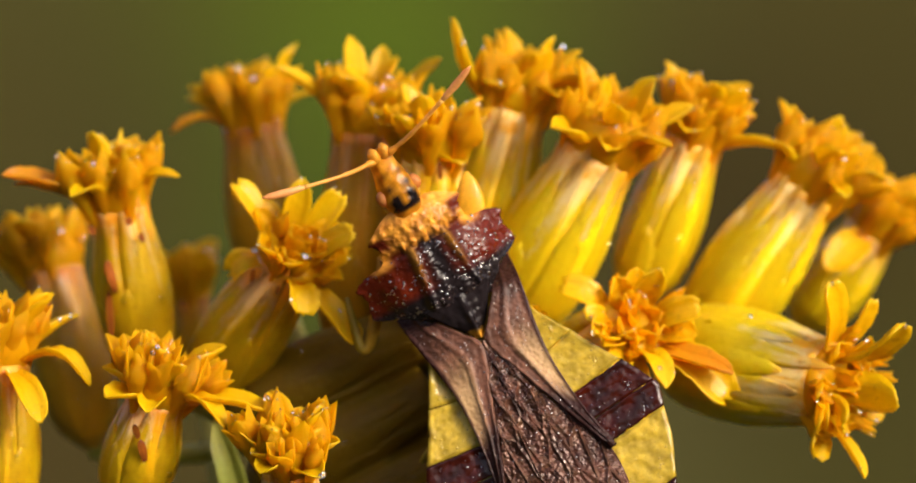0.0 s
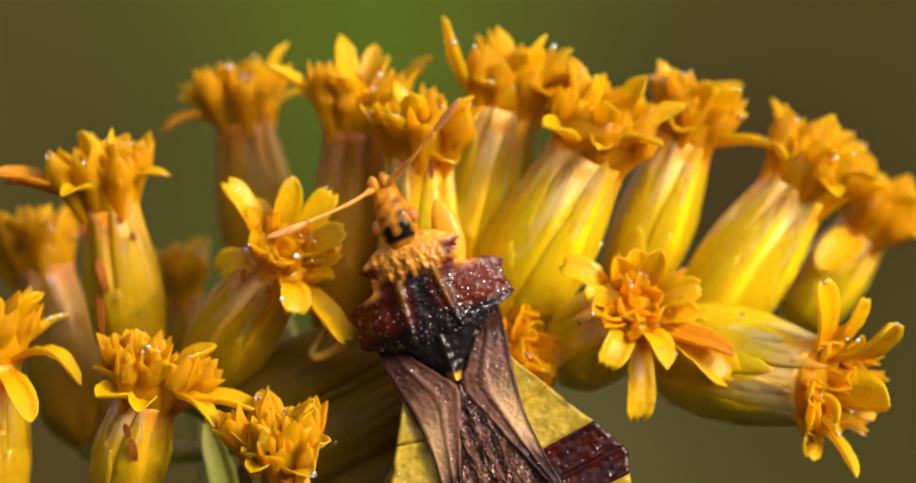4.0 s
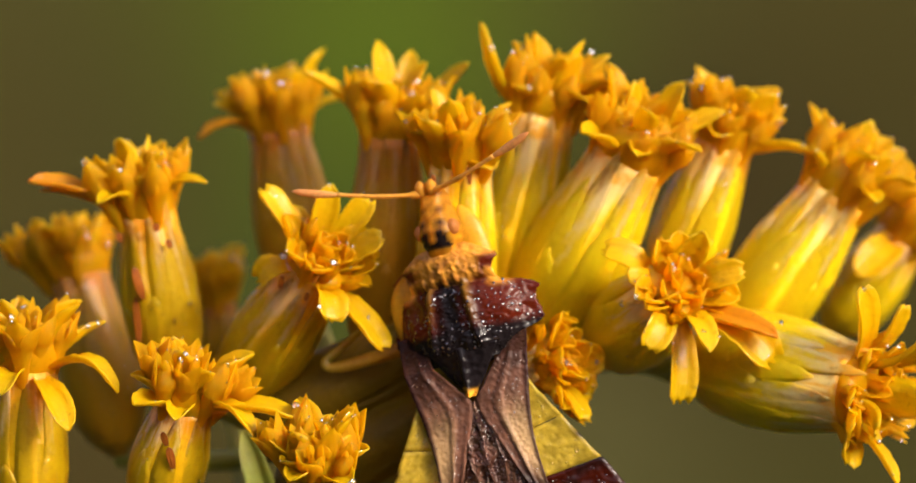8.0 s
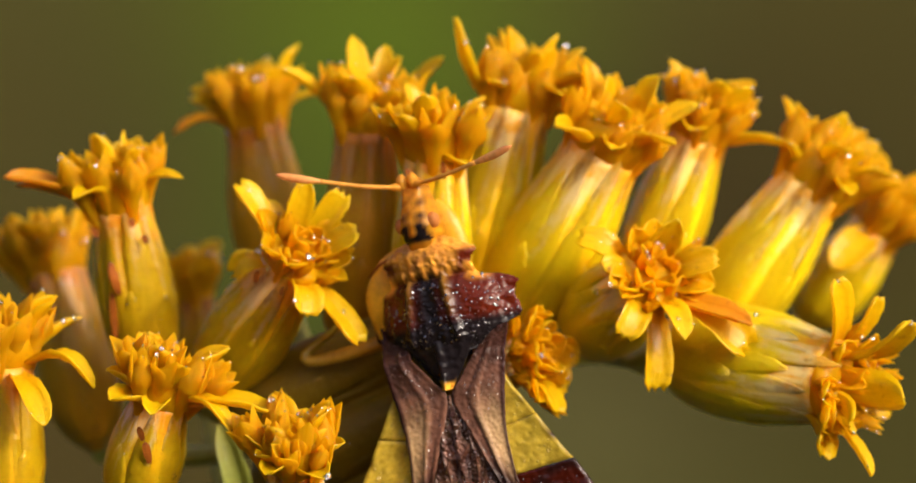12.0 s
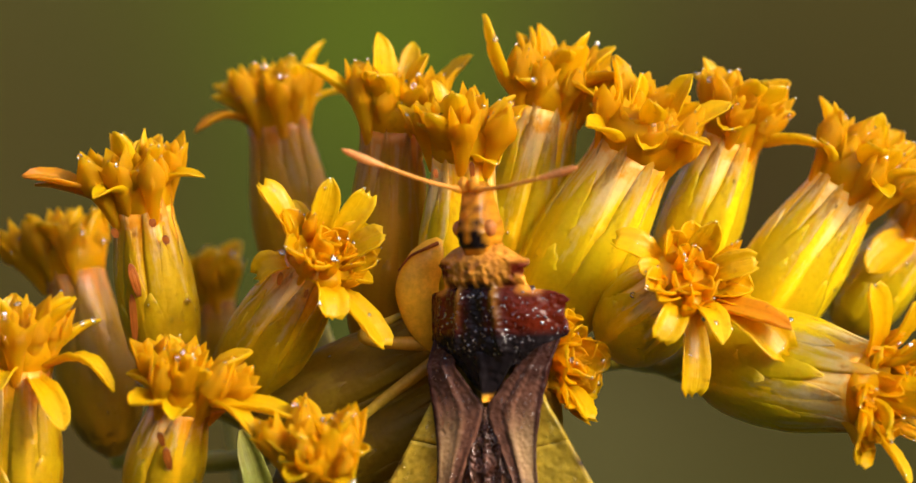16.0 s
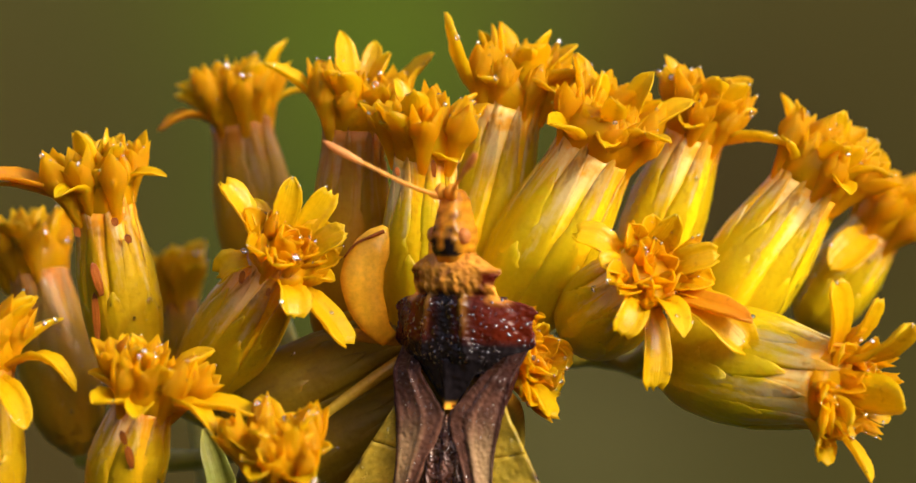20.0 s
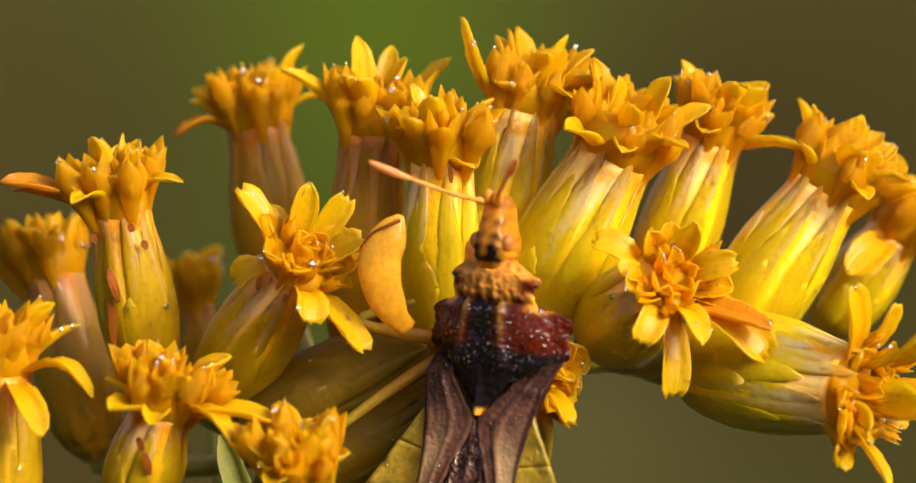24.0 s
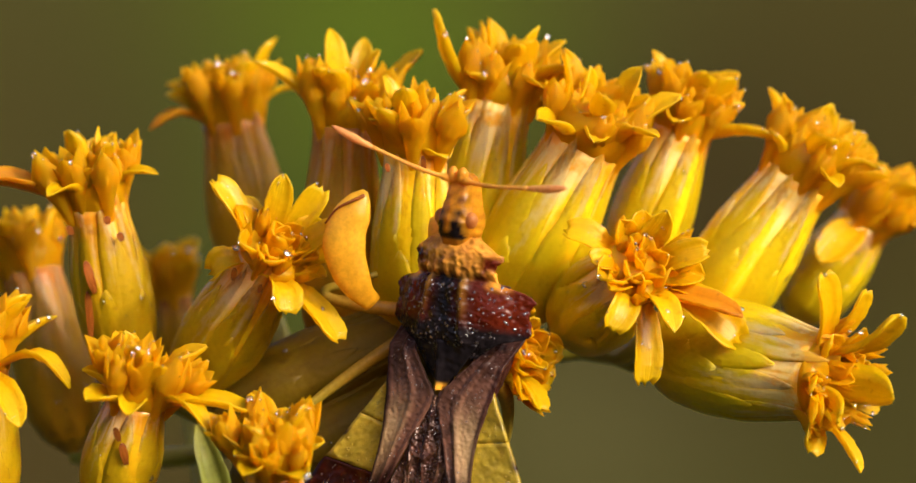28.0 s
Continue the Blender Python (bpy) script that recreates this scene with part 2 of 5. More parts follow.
def shell_material(name, rough, metal=0.0, bump_d=3.5e-5, glint=9000, through_light=0.0, veins=False, coat=0.3, spec=0.35):
    """Insect cuticle: its painted pattern is the mesh's tint; pitted, with glints."""
    m, nt, b, out = nodes_of(name)
    tc = nt.nodes.new("ShaderNodeTexCoord")
    at = nt.nodes.new("ShaderNodeVertexColor")
    at.layer_name = "tint"
    big = noise_tex(nt, tc.outputs["Object"], 1800, 4)
    small = noise_tex(nt, tc.outputs["Object"], glint, 3, 0.7)
    col = mixc(nt, 0.45, at.outputs[0], ramp(nt, big, [(0.3, (0.55, 0.48, 0.42)), (0.62, (1.15, 1.1, 1.05))]), "MULTIPLY")
    col = mixc(nt, 0.3, col, ramp(nt, small, [(0.35, (0.6, 0.55, 0.55)), (0.6, (1.1, 1.1, 1.1))]), "MULTIPLY")
    pits = nt.nodes.new("ShaderNodeTexVoronoi")
    pits.feature = "SMOOTH_F1"
    pits.inputs["Scale"].default_value = glint * 0.55
    nt.links.new(tc.outputs["Object"], pits.inputs["Vector"])
    h = mathn(nt, "ADD", mathn(nt, "MULTIPLY", pits.outputs["Distance"], 1.0), mathn(nt, "MULTIPLY", noise_tex(nt, tc.outputs["Object"], glint * 0.45, 0.3), 1.2))
    if veins:
        cell = nt.nodes.new("ShaderNodeTexVoronoi")
        cell.feature = "DISTANCE_TO_EDGE"
        cell.inputs["Scale"].default_value = 1.0
        nt.links.new(stretched(nt, tc.outputs["Object"], 3000, 3000, 1000), cell.inputs["Vector"])
        ridge = ramp(nt, cell.outputs["Distance"], [(0.0, (1, 1, 1)), (0.14, (0, 0, 0))])
        h = mathn(nt, "ADD", h, mathn(nt, "MULTIPLY", ridge, 1.6))
        hue = ramp(nt, noise_tex(nt, tc.outputs["Object"], 5200, 2), [(0.3, (1.0, 0.72, 0.75)), (0.5, (0.85, 0.85, 1.0)), (0.7, (0.8, 1.0, 0.85))])
        col = mixc(nt, 0.6, col, hue, "MULTIPLY")
    nt.links.new(col, b.inputs["Base Color"])
    b.inputs["Roughness"].default_value = rough
    b.inputs["Metallic"].default_value = metal
    b.inputs["Specular IOR Level"].default_value = spec
    b.inputs["Coat Weight"].default_value = coat
    b.inputs["Coat Roughness"].default_value = 0.12
    bp = bump(nt, h, b, bump_d, 0.8)
    if through_light:
        tr = nt.nodes.new("ShaderNodeBsdfTranslucent")
        nt.links.new(col, tr.inputs[0])
        mx = node(nt, "ShaderNodeMixShader", Fac=through_light)
        nt.links.new(b.outputs[0], mx.inputs[1])
        nt.links.new(tr.outputs[0], mx.inputs[2])
        nt.links.new(mx.outputs[0], out.inputs[0])
    return m


M_SHELL = shell_material("dark_cuticle", 0.16, 0.0, 5.0e-5, 11000, 0.0, False, 0.0, 0.15)
M_AMBER = shell_material("amber_cuticle", 0.20, 0.0, 3.4e-5, 12000, 0.45, False, 0.0, 0.28)
M_LEG = shell_material("ochre_leg_cuticle", 0.25, 0.0, 0.8e-5, 9000, 0.45, False, 0.0, 0.3)
M_BEAD = shell_material("bead", 0.24, 0.0, 1e-7, 9000, 0.0, False, 0.4)
M_BEAD.node_tree.nodes["Principled BSDF"].inputs["IOR"].default_value = 1.9
M_BEAD.node_tree.nodes["Principled BSDF"].inputs["Specular IOR Level"].default_value = 0.9
M_WING = shell_material("corium_brown", 0.36, 0.0, 2.6e-5, 20000, 0.0, False, 0.0, 0.14)
M_MEMBRANE = shell_material("membrane_bronze", 0.24, 0.2, 6.0e-5, 26000, 0.0, True, 0.0)
M_RIM = shell_material("connexivum", 0.22, 0.0, 3.2e-5, 12000, 0.35, False, 0.0)


def backdrop_material():
    m, nt, b, out = nodes_of("blurred_meadow")
    tc = nt.nodes.new("ShaderNodeTexCoord")
    wide = noise_tex(nt, tc.outputs["Object"], 6.0, 2)
    col = ramp(nt, wide, [(0.3, (0.036, 0.027, 0.009)), (0.5, (0.038, 0.033, 0.009)), (0.7, (0.038, 0.037, 0.011))])
    for x, z, r, c, k in ((-0.026, 0.064, 0.11, (0.058, 0.116, 0.004), 1.0), (-0.036, 0.0, 0.07, (0.026, 0.056, 0.007), 0.9),
                          (0.035, -0.050, 0.08, (0.066, 0.063, 0.023), 0.9), (0.068, 0.012, 0.11, (0.018, 0.011, 0.006), 0.9),
                          (0.120, 0.05, 0.09, (0.030, 0.024, 0.008), 0.8), (-0.085, 0.04, 0.10, (0.028, 0.022, 0.009), 0.95)):
        mp = nt.nodes.new("ShaderNodeMapping")
        mp.inputs["Location"].default_value = (-x / r, -1.69 / r, -z / r)
        mp.inputs["Scale"].default_value = (1 / r, 1 / r, 1 / r)
        nt.links.new(tc.outputs["Object"], mp.inputs["Vector"])
        g = nt.nodes.new("ShaderNodeTexGradient")
        g.gradient_type = "QUADRATIC_SPHERE"
        nt.links.new(mp.outputs[0], g.inputs[0])
        col = mixc(nt, mathn(nt, "MULTIPLY", g.outputs["Fac"], k), col, c)
    nt.links.new(col, b.inputs["Base Color"])
    b.inputs["Roughness"].default_value = 1.0
    b.inputs["Specular IOR Level"].default_value = 0.0
    return m


def ground_material():
    m, nt, b, out = nodes_of("meadow_ground")
    tc = nt.nodes.new("ShaderNodeTexCoord")
    n1 = noise_tex(nt, tc.outputs["Object"], 1.4, 5)
    n2 = noise_tex(nt, tc.outputs["Object"], 40, 4)
    col = ramp(nt, n1, [(0.35, (0.06, 0.048, 0.025)), (0.6, (0.045, 0.075, 0.018))])
    col = mixc(nt, 0.6, col, ramp(nt, n2, [(0.3, (0.6, 0.6, 0.6)), (0.7, (1.2, 1.2, 1.2))]), "MULTIPLY")
    nt.links.new(col, b.inputs["Base Color"])
    b.inputs["Roughness"].default_value = 0.95
    bump(nt, n2, b, 0.01)
    return m


# ---- mesh helpers ----
def mesh_of(name, verts, faces, uvs=None, tints=None, smooth=True):
    me = bpy.data.meshes.new(name)
    me.from_pydata([tuple(v) for v in verts], [], faces)
    if uvs is not None:
        lay = me.uv_layers.new(name="UVMap")
        idx = np.zeros(len(me.loops), dtype=np.int32)
        me.loops.foreach_get("vertex_index", idx)
        lay.data.foreach_set("uv", np.asarray(uvs, dtype=np.float32)[idx].ravel())
    if tints is not None:
        lay = me.color_attributes.new("tint", "FLOAT_COLOR", "POINT")
        t = np.ones((len(verts), 4), dtype=np.float32)
        t[:, :3] = tints
        lay.data.foreach_set("color", t.ravel())
    if smooth:
        me.polygons.foreach_set("use_smooth", np.ones(len(me.polygons), dtype=bool))
    bm = bmesh.new()
    bm.from_mesh(me)
    bmesh.ops.recalc_face_normals(bm, faces=bm.faces)
    bm.to_mesh(me)
    bm.free()
    me.update()
    return me


def slab(name, P, N, thick, uv=None, tint=None):
    """A closed sheet from a grid of points P[i, j], thickened backwards along -N."""
    n, m = P.shape[:2]
    th = np.asarray(thick)
    if th.ndim == 2:
        th = th[..., None]
    V = np.concatenate([P.reshape(-1, 3), (P - N * th).reshape(-1, 3)])
    q = n * m
    F = []
    for i in range(n - 1):
        for j in range(m - 1):
            a, b, c, d = i * m + j, i * m + j + 1, (i + 1) * m + j + 1, (i + 1) * m + j
            F.append((a, b, c, d))
            F.append((q + d, q + c, q + b, q + a))
    ring = [j for j in range(m)] + [i * m + m - 1 for i in range(1, n)] + [(n - 1) * m + j for j in range(m - 2, -1, -1)] + [i * m for i in range(n - 2, 0, -1)]
    for a, b in zip(ring, ring[1:] + ring[:1]):
        F.append((b, a, q + a, q + b))
    if uv is None:
        uv = np.stack(np.meshgrid(np.linspace(0, 1, m), np.linspace(0, 1, n)), -1)
    uvs = np.concatenate([uv.reshape(-1, 2)] * 2)
    tints = None if tint is None else np.concatenate([tint.reshape(-1, 3)] * 2)
    return mesh_of(name, V, F, uvs, tints)


def grid_normals(P):
    du = np.gradient(P, axis=0)
    dv = np.gradient(P, axis=1)
    n = np.cross(dv, du)
    return n / np.maximum(np.linalg.norm(n, axis=-1, keepdims=True), 1e-12)


def tube(name, pts, radii, sides=10, flat=1.0, tint=None, up=(0, 1, 0)):
    """A closed tube along points with radii; flat squeezes it along up."""
    pts = np.asarray(pts, float)
    radii = np.asarray(radii, float)
    tan = np.gradient(pts, axis=0)
    tan /= np.linalg.norm(tan, axis=1, keepdims=True)
    V, F, UV, T = [], [], [], []
    n = len(pts)
    for i in range(n):
        a = np.cross(tan[i], up)
        if np.linalg.norm(a) < 1e-6:
            a = np.cross(tan[i], (1, 0, 0.01))
        a /= np.linalg.norm(a)
        b = np.cross(a, tan[i])
        for k in range(sides):
            w = 2 * math.pi * k / sides
            V.append(pts[i] + radii[i] * (a * math.cos(w) + b * math.sin(w) * flat))
            UV.append((k / sides, i / (n - 1)))
            if tint is not None:
                T.append(tint(i / (n - 1), w))
    for i in range(n - 1):
        for k in range(sides):
            k2 = (k + 1) % sides
            F.append((i * sides + k, i * sides + k2, (i + 1) * sides + k2, (i + 1) * sides + k))
    F.append(tuple(reversed(range(sides))))
    F.append(tuple(range((n - 1) * sides, n * sides)))
    return mesh_of(name, V, F, UV, np.array(T) if tint is not None else None)


def smooth_line(pts, n):
    """Points along a smooth curve through the given ones."""
    pts = np.asarray(pts, float)
    s = np.linspace(0, len(pts) - 1, n)
    ext = np.vstack([2 * pts[0] - pts[1], pts, 2 * pts[-1] - pts[-2]])
    out = []
    for v in s:
        i = min(int(v), len(pts) - 2)
        f = v - i
        p0, p1, p2, p3 = ext[i:i + 4]
        out.append(0.5 * (2 * p1 + (p2 - p0) * f + (2 * p0 - 5 * p1 + 4 * p2 - p3) * f * f + (3 * p1 - p0 - 3 * p2 + p3) * f ** 3))
    return np.array(out)


def part(name, me, material, parent, label="", m=None):
    ob = new(name, me)
    if material and not me.materials:
        me.materials.append(material)
    ob.parent = parent
    if m is not None:
        ob.matrix_basis = m
    if label:
        ob["label"] = label
    return ob


# ---- setting ----
def plate(name, corners, material):
    me = bpy.data.meshes.new(name)
    me.from_pydata(corners, [], [(0, 1, 2, 3)])
    me.materials.append(material)
    return new(name, me)


GROUND_Z = -0.62
tagged(plate("ground", [(-60, -60, GROUND_Z), (60, -60, GROUND_Z), (60, 60, GROUND_Z), (-60, 60, GROUND_Z)], ground_material()),
       "brown and green meadow soil under the plant", "ground", kind="structure")


def meadow_ring():
    """A far ring of tall meadow plants, seen as a soft blur, with an uneven top."""
    n, rows = 96, 8
    V, F = [], []
    for k in range(n):
        w = 2 * math.pi * k / n
        top = 0.34 + 0.16 * noise.noise(Vector((math.cos(w) * 3, math.sin(w) * 3, 0.5)))
        for i in range(rows):
            f = i / (rows - 1)
            r = 1.6 + 0.25 * f * f
            V.append((r * math.sin(w), r * math.cos(w), GROUND_Z + (top - GROUND_Z) * f))
    for k in range(n):
        for i in range(rows - 1):
            a, c = k * rows + i, (k + 1) % n * rows + i
            F.append((a, a + 1, c + 1, c))
    me = mesh_of("backdrop", V, F)
    me.materials.append(backdrop_material())
    return new("backdrop", me)


tagged(meadow_ring(), "soft green and brown meadow far out of focus", "backdrop", kind="structure")

def meadow_grass():
    """Bent grass blades of the meadow all round, past the soft ring of plants."""
    g = np.random.default_rng(11)
    V, F = [], []
    for _ in range(7000):
        w, r = g.uniform(0, 2 * math.pi), 1.9 + 5.0 * g.random() ** 1.6
        x, y, tall, wide = r * math.sin(w), r * math.cos(w), g.uniform(0.2, 0.5), g.uniform(0.003, 0.007)
        a, bend = g.uniform(0, 2 * math.pi), g.uniform(0.05, 0.25)
        for k, (q, c) in enumerate(((0.0, 1.0), (0.5, 0.8), (0.85, 0.45), (1.0, 0.02))):
            px, py = x + math.cos(a) * bend * q * q, y + math.sin(a) * bend * q * q
            for e in (-1, 1):
                V.append((px - math.sin(a) * wide * c * e, py + math.cos(a) * wide * c * e, GROUND_Z + tall * q))
        b = len(V) - 8
        F += [(b, b + 1, b + 3, b + 2), (b + 2, b + 3, b + 5, b + 4), (b + 4, b + 5, b + 7, b + 6)]
    me = mesh_of("meadow_grass", V, F, [(0.5, 0.5)] * len(V))
    me.materials.append(M_LEAF)
    return new("meadow_grass", me)


tagged(meadow_grass(), "bent green grass blades of the meadow", "grass", kind="stuff")

# ---- goldenrod ----
FOOT = Vector((-0.012, 0.012, GROUND_Z))
plant = new("goldenrod")
plant.matrix_basis = Matrix.Translation(FOOT)
tagged(plant, "goldenrod branch with wet yellow flower heads turning orange", "flower")
rng = np.random.default_rng(7)


def in_plant(p):
    return Vector(p) - FOOT


def stem_part(name, pts, r0, r1, n, label="", mat=None, sides=10):
    q = smooth_line([in_plant(p) for p in pts], n)
    r = np.linspace(r0, r1, n) * (1 + 0.06 * np.sin(np.arange(n) * 1.7))
    return part(name, tube(name, q, r, sides), mat or M_STEM, plant, label)


_low = site(470, 1500, 4.0)
stem_part("stem", [FOOT, FOOT.lerp(_low, 0.35) + Vector((0.004, 0.002, 0)), FOOT.lerp(_low, 0.7) + Vector((0.003, 0.001, 0)), _low], 0.0021, 0.0007, 40, "green stem of the goldenrod")
stem_part("branch", [site(470, 1505, 4.0), site(480, 1180, 3.8), site(540, 900, 3.5), site(680, 710, 3.4), site(880, 630, 3.4), site(1060, 610, 3.2), site(1170, 640, 2.8)],
          0.0007, 0.00026, 44, "green branch arching under the flower heads")

PROFILE_T = np.array([0, 0.03, 0.10, 0.22, 0.42, 0.62, 0.80, 0.92, 1.0])
PROFILE_R = np.array([0.20, 0.34, 0.66, 0.90, 1.0, 0.97, 0.84, 0.75, 0.76])


def floret_mesh(seed, shut):
    """A tubular disc floret with five fleshy pointed lobes and a forked style, one unit high."""
    g = np.random.default_rng(seed)
    V, F, UV = [], [], []

    def ring_tube(rings, sides, lean=(0, 0)):
        v0 = len(V)
        for z, r in rings:
            for k in range(sides):
                w = 2 * math.pi * k / sides
                V.append((r * math.cos(w) + lean[0] * z, r * math.sin(w) + lean[1] * z, z))
                UV.append((k / sides, min(z, 0.6)))
        for i in range(len(rings) - 1):
            for k in range(sides):
                F.append((v0 + i * sides + k, v0 + i * sides + (k + 1) % sides, v0 + (i + 1) * sides + (k + 1) % sides, v0 + (i + 1) * sides + k))
        F.append(tuple(v0 + (len(rings) - 1) * sides + k for k in range(sides)))
    ring_tube([(0.0, 0.08), (0.3, 0.13), (0.5, 0.20), (0.60, 0.22)], 10)
    lean = g.uniform(-0.06, 0.06, 2)
    ring_tube([(0.55, 0.06), (0.74, 0.065), (0.84, 0.085), (0.92, 0.02)], 6, lean)
    for k in range(5):
        w = 2 * math.pi * (k + 0.5) / 5 + g.uniform(-0.12, 0.12)
        out = np.array((math.cos(w), math.sin(w), 0.0))
        side = np.array((-math.sin(w), math.cos(w), 0.0))
        up = np.array((0, 0, 1.0))
        ln, tilt, wide = g.uniform(0.30, 0.52), g.uniform(-0.40, 0.10) if shut else g.uniform(0.0, 0.55), g.uniform(0.20, 0.27)
        n, m = 6, 4
        v0 = len(V)
        q = n * m
        for layer in (0, 1):
            for i in range(n):
                f = i / (n - 1)
                a = tilt * (0.5 + 0.7 * f)
                c = out * (0.18 + ln * f * math.sin(a)) + up * (0.52 + ln * f * math.cos(a))
                nrm = up * math.sin(a) - out * math.cos(a)
                hw = wide * (0.8, 1.0, 0.98, 0.74, 0.40, 0.04)[i]
                th = (0.06, 0.065, 0.055, 0.04, 0.025, 0.005)[i]
                for j in range(m):
                    e = (j / (m - 1) - 0.5) * 2
                    V.append(tuple(c + side * hw * e + nrm * (0.35 * hw * e * e + (th if layer == 0 else -th) * (1 - 0.8 * e * e))))
                    UV.append((j / (m - 1), 0.45 + 0.55 * f))
        for i in range(n - 1):
            for j in range(m - 1):
                a, b_, c_, d_ = v0 + i * m + j, v0 + i * m + j + 1, v0 + (i + 1) * m + j + 1, v0 + (i + 1) * m + j
                F.append((a, b_, c_, d_))
                F.append((q + d_, q + c_, q + b_, q + a))
        for i in range(n - 1):
            F.append((v0 + i * m, v0 + (i + 1) * m, v0 + q + (i + 1) * m, v0 + q + i * m))
            F.append((v0 + (i + 1) * m + m - 1, v0 + i * m + m - 1, v0 + q + i * m + m - 1, v0 + q + (i + 1) * m + m - 1))
    return mesh_of("disc_floret", V, F, UV)


FLORETS = [floret_mesh(s, s > 5) for s in range(10)]


def drop_shape():
    bm = bmesh.new()
    bmesh.ops.create_icosphere(bm, subdivisions=2, radius=1.0)
    v = np.array([p.co[:] for p in bm.verts])
    f = [[p.index for p in c.verts] for c in bm.faces]
    bm.free()
    return v, f


DROP_V, DROP_F = drop_shape()


def disc_mesh(r, length, fl, seed, flat):
    """The fused bumpy mass of corollas out of which the disc florets rise."""
    rings = [(0.80, -0.10), (1.00, 0.00), (1.06, 0.14), (1.10, 0.30), (0.98, 0.44), (0.72, 0.52), (0.42, 0.54), (0.05, 0.52)]
    if flat:
        rings = [(0.80, -0.08), (0.99, 0.00), (1.04, 0.10), (0.98, 0.20), (0.82, 0.28), (0.58, 0.31), (0.30, 0.31), (0.04, 0.30)]
    k = 36
    V, F, UV = [], [], []
    for i, (q, z) in enumerate(rings):
        for j in range(k):
            w = 2 * math.pi * j / k
            n1 = noise.noise(Vector((q * math.cos(w) * 3.2, q * math.sin(w) * 3.2, seed + z * 3)))
            V.append(((q + 0.10 * n1) * r * math.cos(w), (q + 0.10 * n1) * r * math.sin(w), length + fl * (z + 0.16 * n1 * (i > 1))))
            UV.append((j / k, 0.3 + 0.6 * i / 7))
    for i in range(len(rings) - 1):
        for j in range(k):
            F.append((i * k + j, i * k + (j + 1) % k, i * k + k + (j + 1) % k, i * k + k + j))
    F.append(tuple(range(7 * k, 8 * k)))
    return mesh_of("disc", V, F, UV)


BLUNT = [0.50, 0.64, 0.86, 1.0, 0.96, 0.82, 0.50]
KEEN = [0.46, 0.66, 0.94, 1.0, 0.78, 0.48, 0.10]


def ray_mesh(root, tip, up, width, curl, seed, cup=0.22, blunt=False):
    """A strap-shaped ray floret from root to tip, bowed towards up, with a blunt toothed tip."""
    g = np.random.default_rng(seed)
    root, tip, up = (np.asarray(a, float) for a in (root, tip, up))
    d = tip - root
    ln = np.linalg.norm(d)
    d /= ln
    up = up - d * np.dot(up, d)
    up /= max(np.linalg.norm(up), 1e-9)
    side = np.cross(d, up)
    n, m = 15, 7
    s = np.linspace(0, 1, n)
    w = width * np.interp(s, [0, 0.12, 0.35, 0.65, 0.86, 0.95, 1.0], BLUNT if blunt else KEEN)
    twist = g.uniform(-0.35, 0.35)
    P = np.zeros((n, m, 3))
    for i in range(n):
        f = s[i]
        c = root + d * ln * f + up * (curl * ln * math.sin(math.pi * min(f * 0.9 + 0.05, 1.0)))
        a = twist * f
        sd = side * math.cos(a) + up * math.sin(a)
        nu = up * math.cos(a) - side * math.sin(a)
        for j in range(m):
            e = (j / (m - 1) - 0.5) * 2
            groove = 0.05 * math.cos(e * math.pi * 2.0)
            tooth = (0.10 if blunt else 0.0) * width * math.cos(e * math.pi * 2.0) * (f ** 10)
            P[i, j] = c + sd * (w[i] * 0.5 * e) + nu * (w[i] * (cup * e * e + groove)) + d * tooth
    P += g.normal(0, width * 0.012, P.shape)
    N = grid_normals(P)
    return slab("ray_floret", P, N, width * 0.05)


def bract_mesh(radius_at, length, az, t0, t1, spread, lift, seed):
    """A pointed bract that lies on the involucre between heights t0 and t1."""
    g = np.random.default_rng(seed)
    n, m = 11, 6
    P = np.zeros((n, m, 3))
    uv = np.zeros((n, m, 2))
    for i in range(n):
        f = i / (n - 1)
        t = t0 + (t1 - t0) * f
        half = spread * np.interp(f, [0, 0.3, 0.7, 0.9, 1.0], [0.75, 1.0, 0.82, 0.42, 0.06])
        for j in range(m):
            e = (j / (m - 1) - 0.5) * 2
            a = az + half * e
            r = radius_at(t) + lift * (0.35 + 0.65 * f) * (1 - 0.55 * e * e) + 0.02 * length * 0.2 * (1 - abs(e)) ** 2
            P[i, j] = (r * math.cos(a), r * math.sin(a), t * length)
            uv[i, j] = (a / 6.283 + 0.5, t)
    N = grid_normals(P)
    if np.dot(N[5, 3], P[5, 3] * (1, 1, 0)) < 0:
        N = -N
    return slab("bract", P, N, lift * 0.9, uv)


AGED = {(48, 312), (70, 326), (1330, 578), (340, 240)}      # rays gone brown


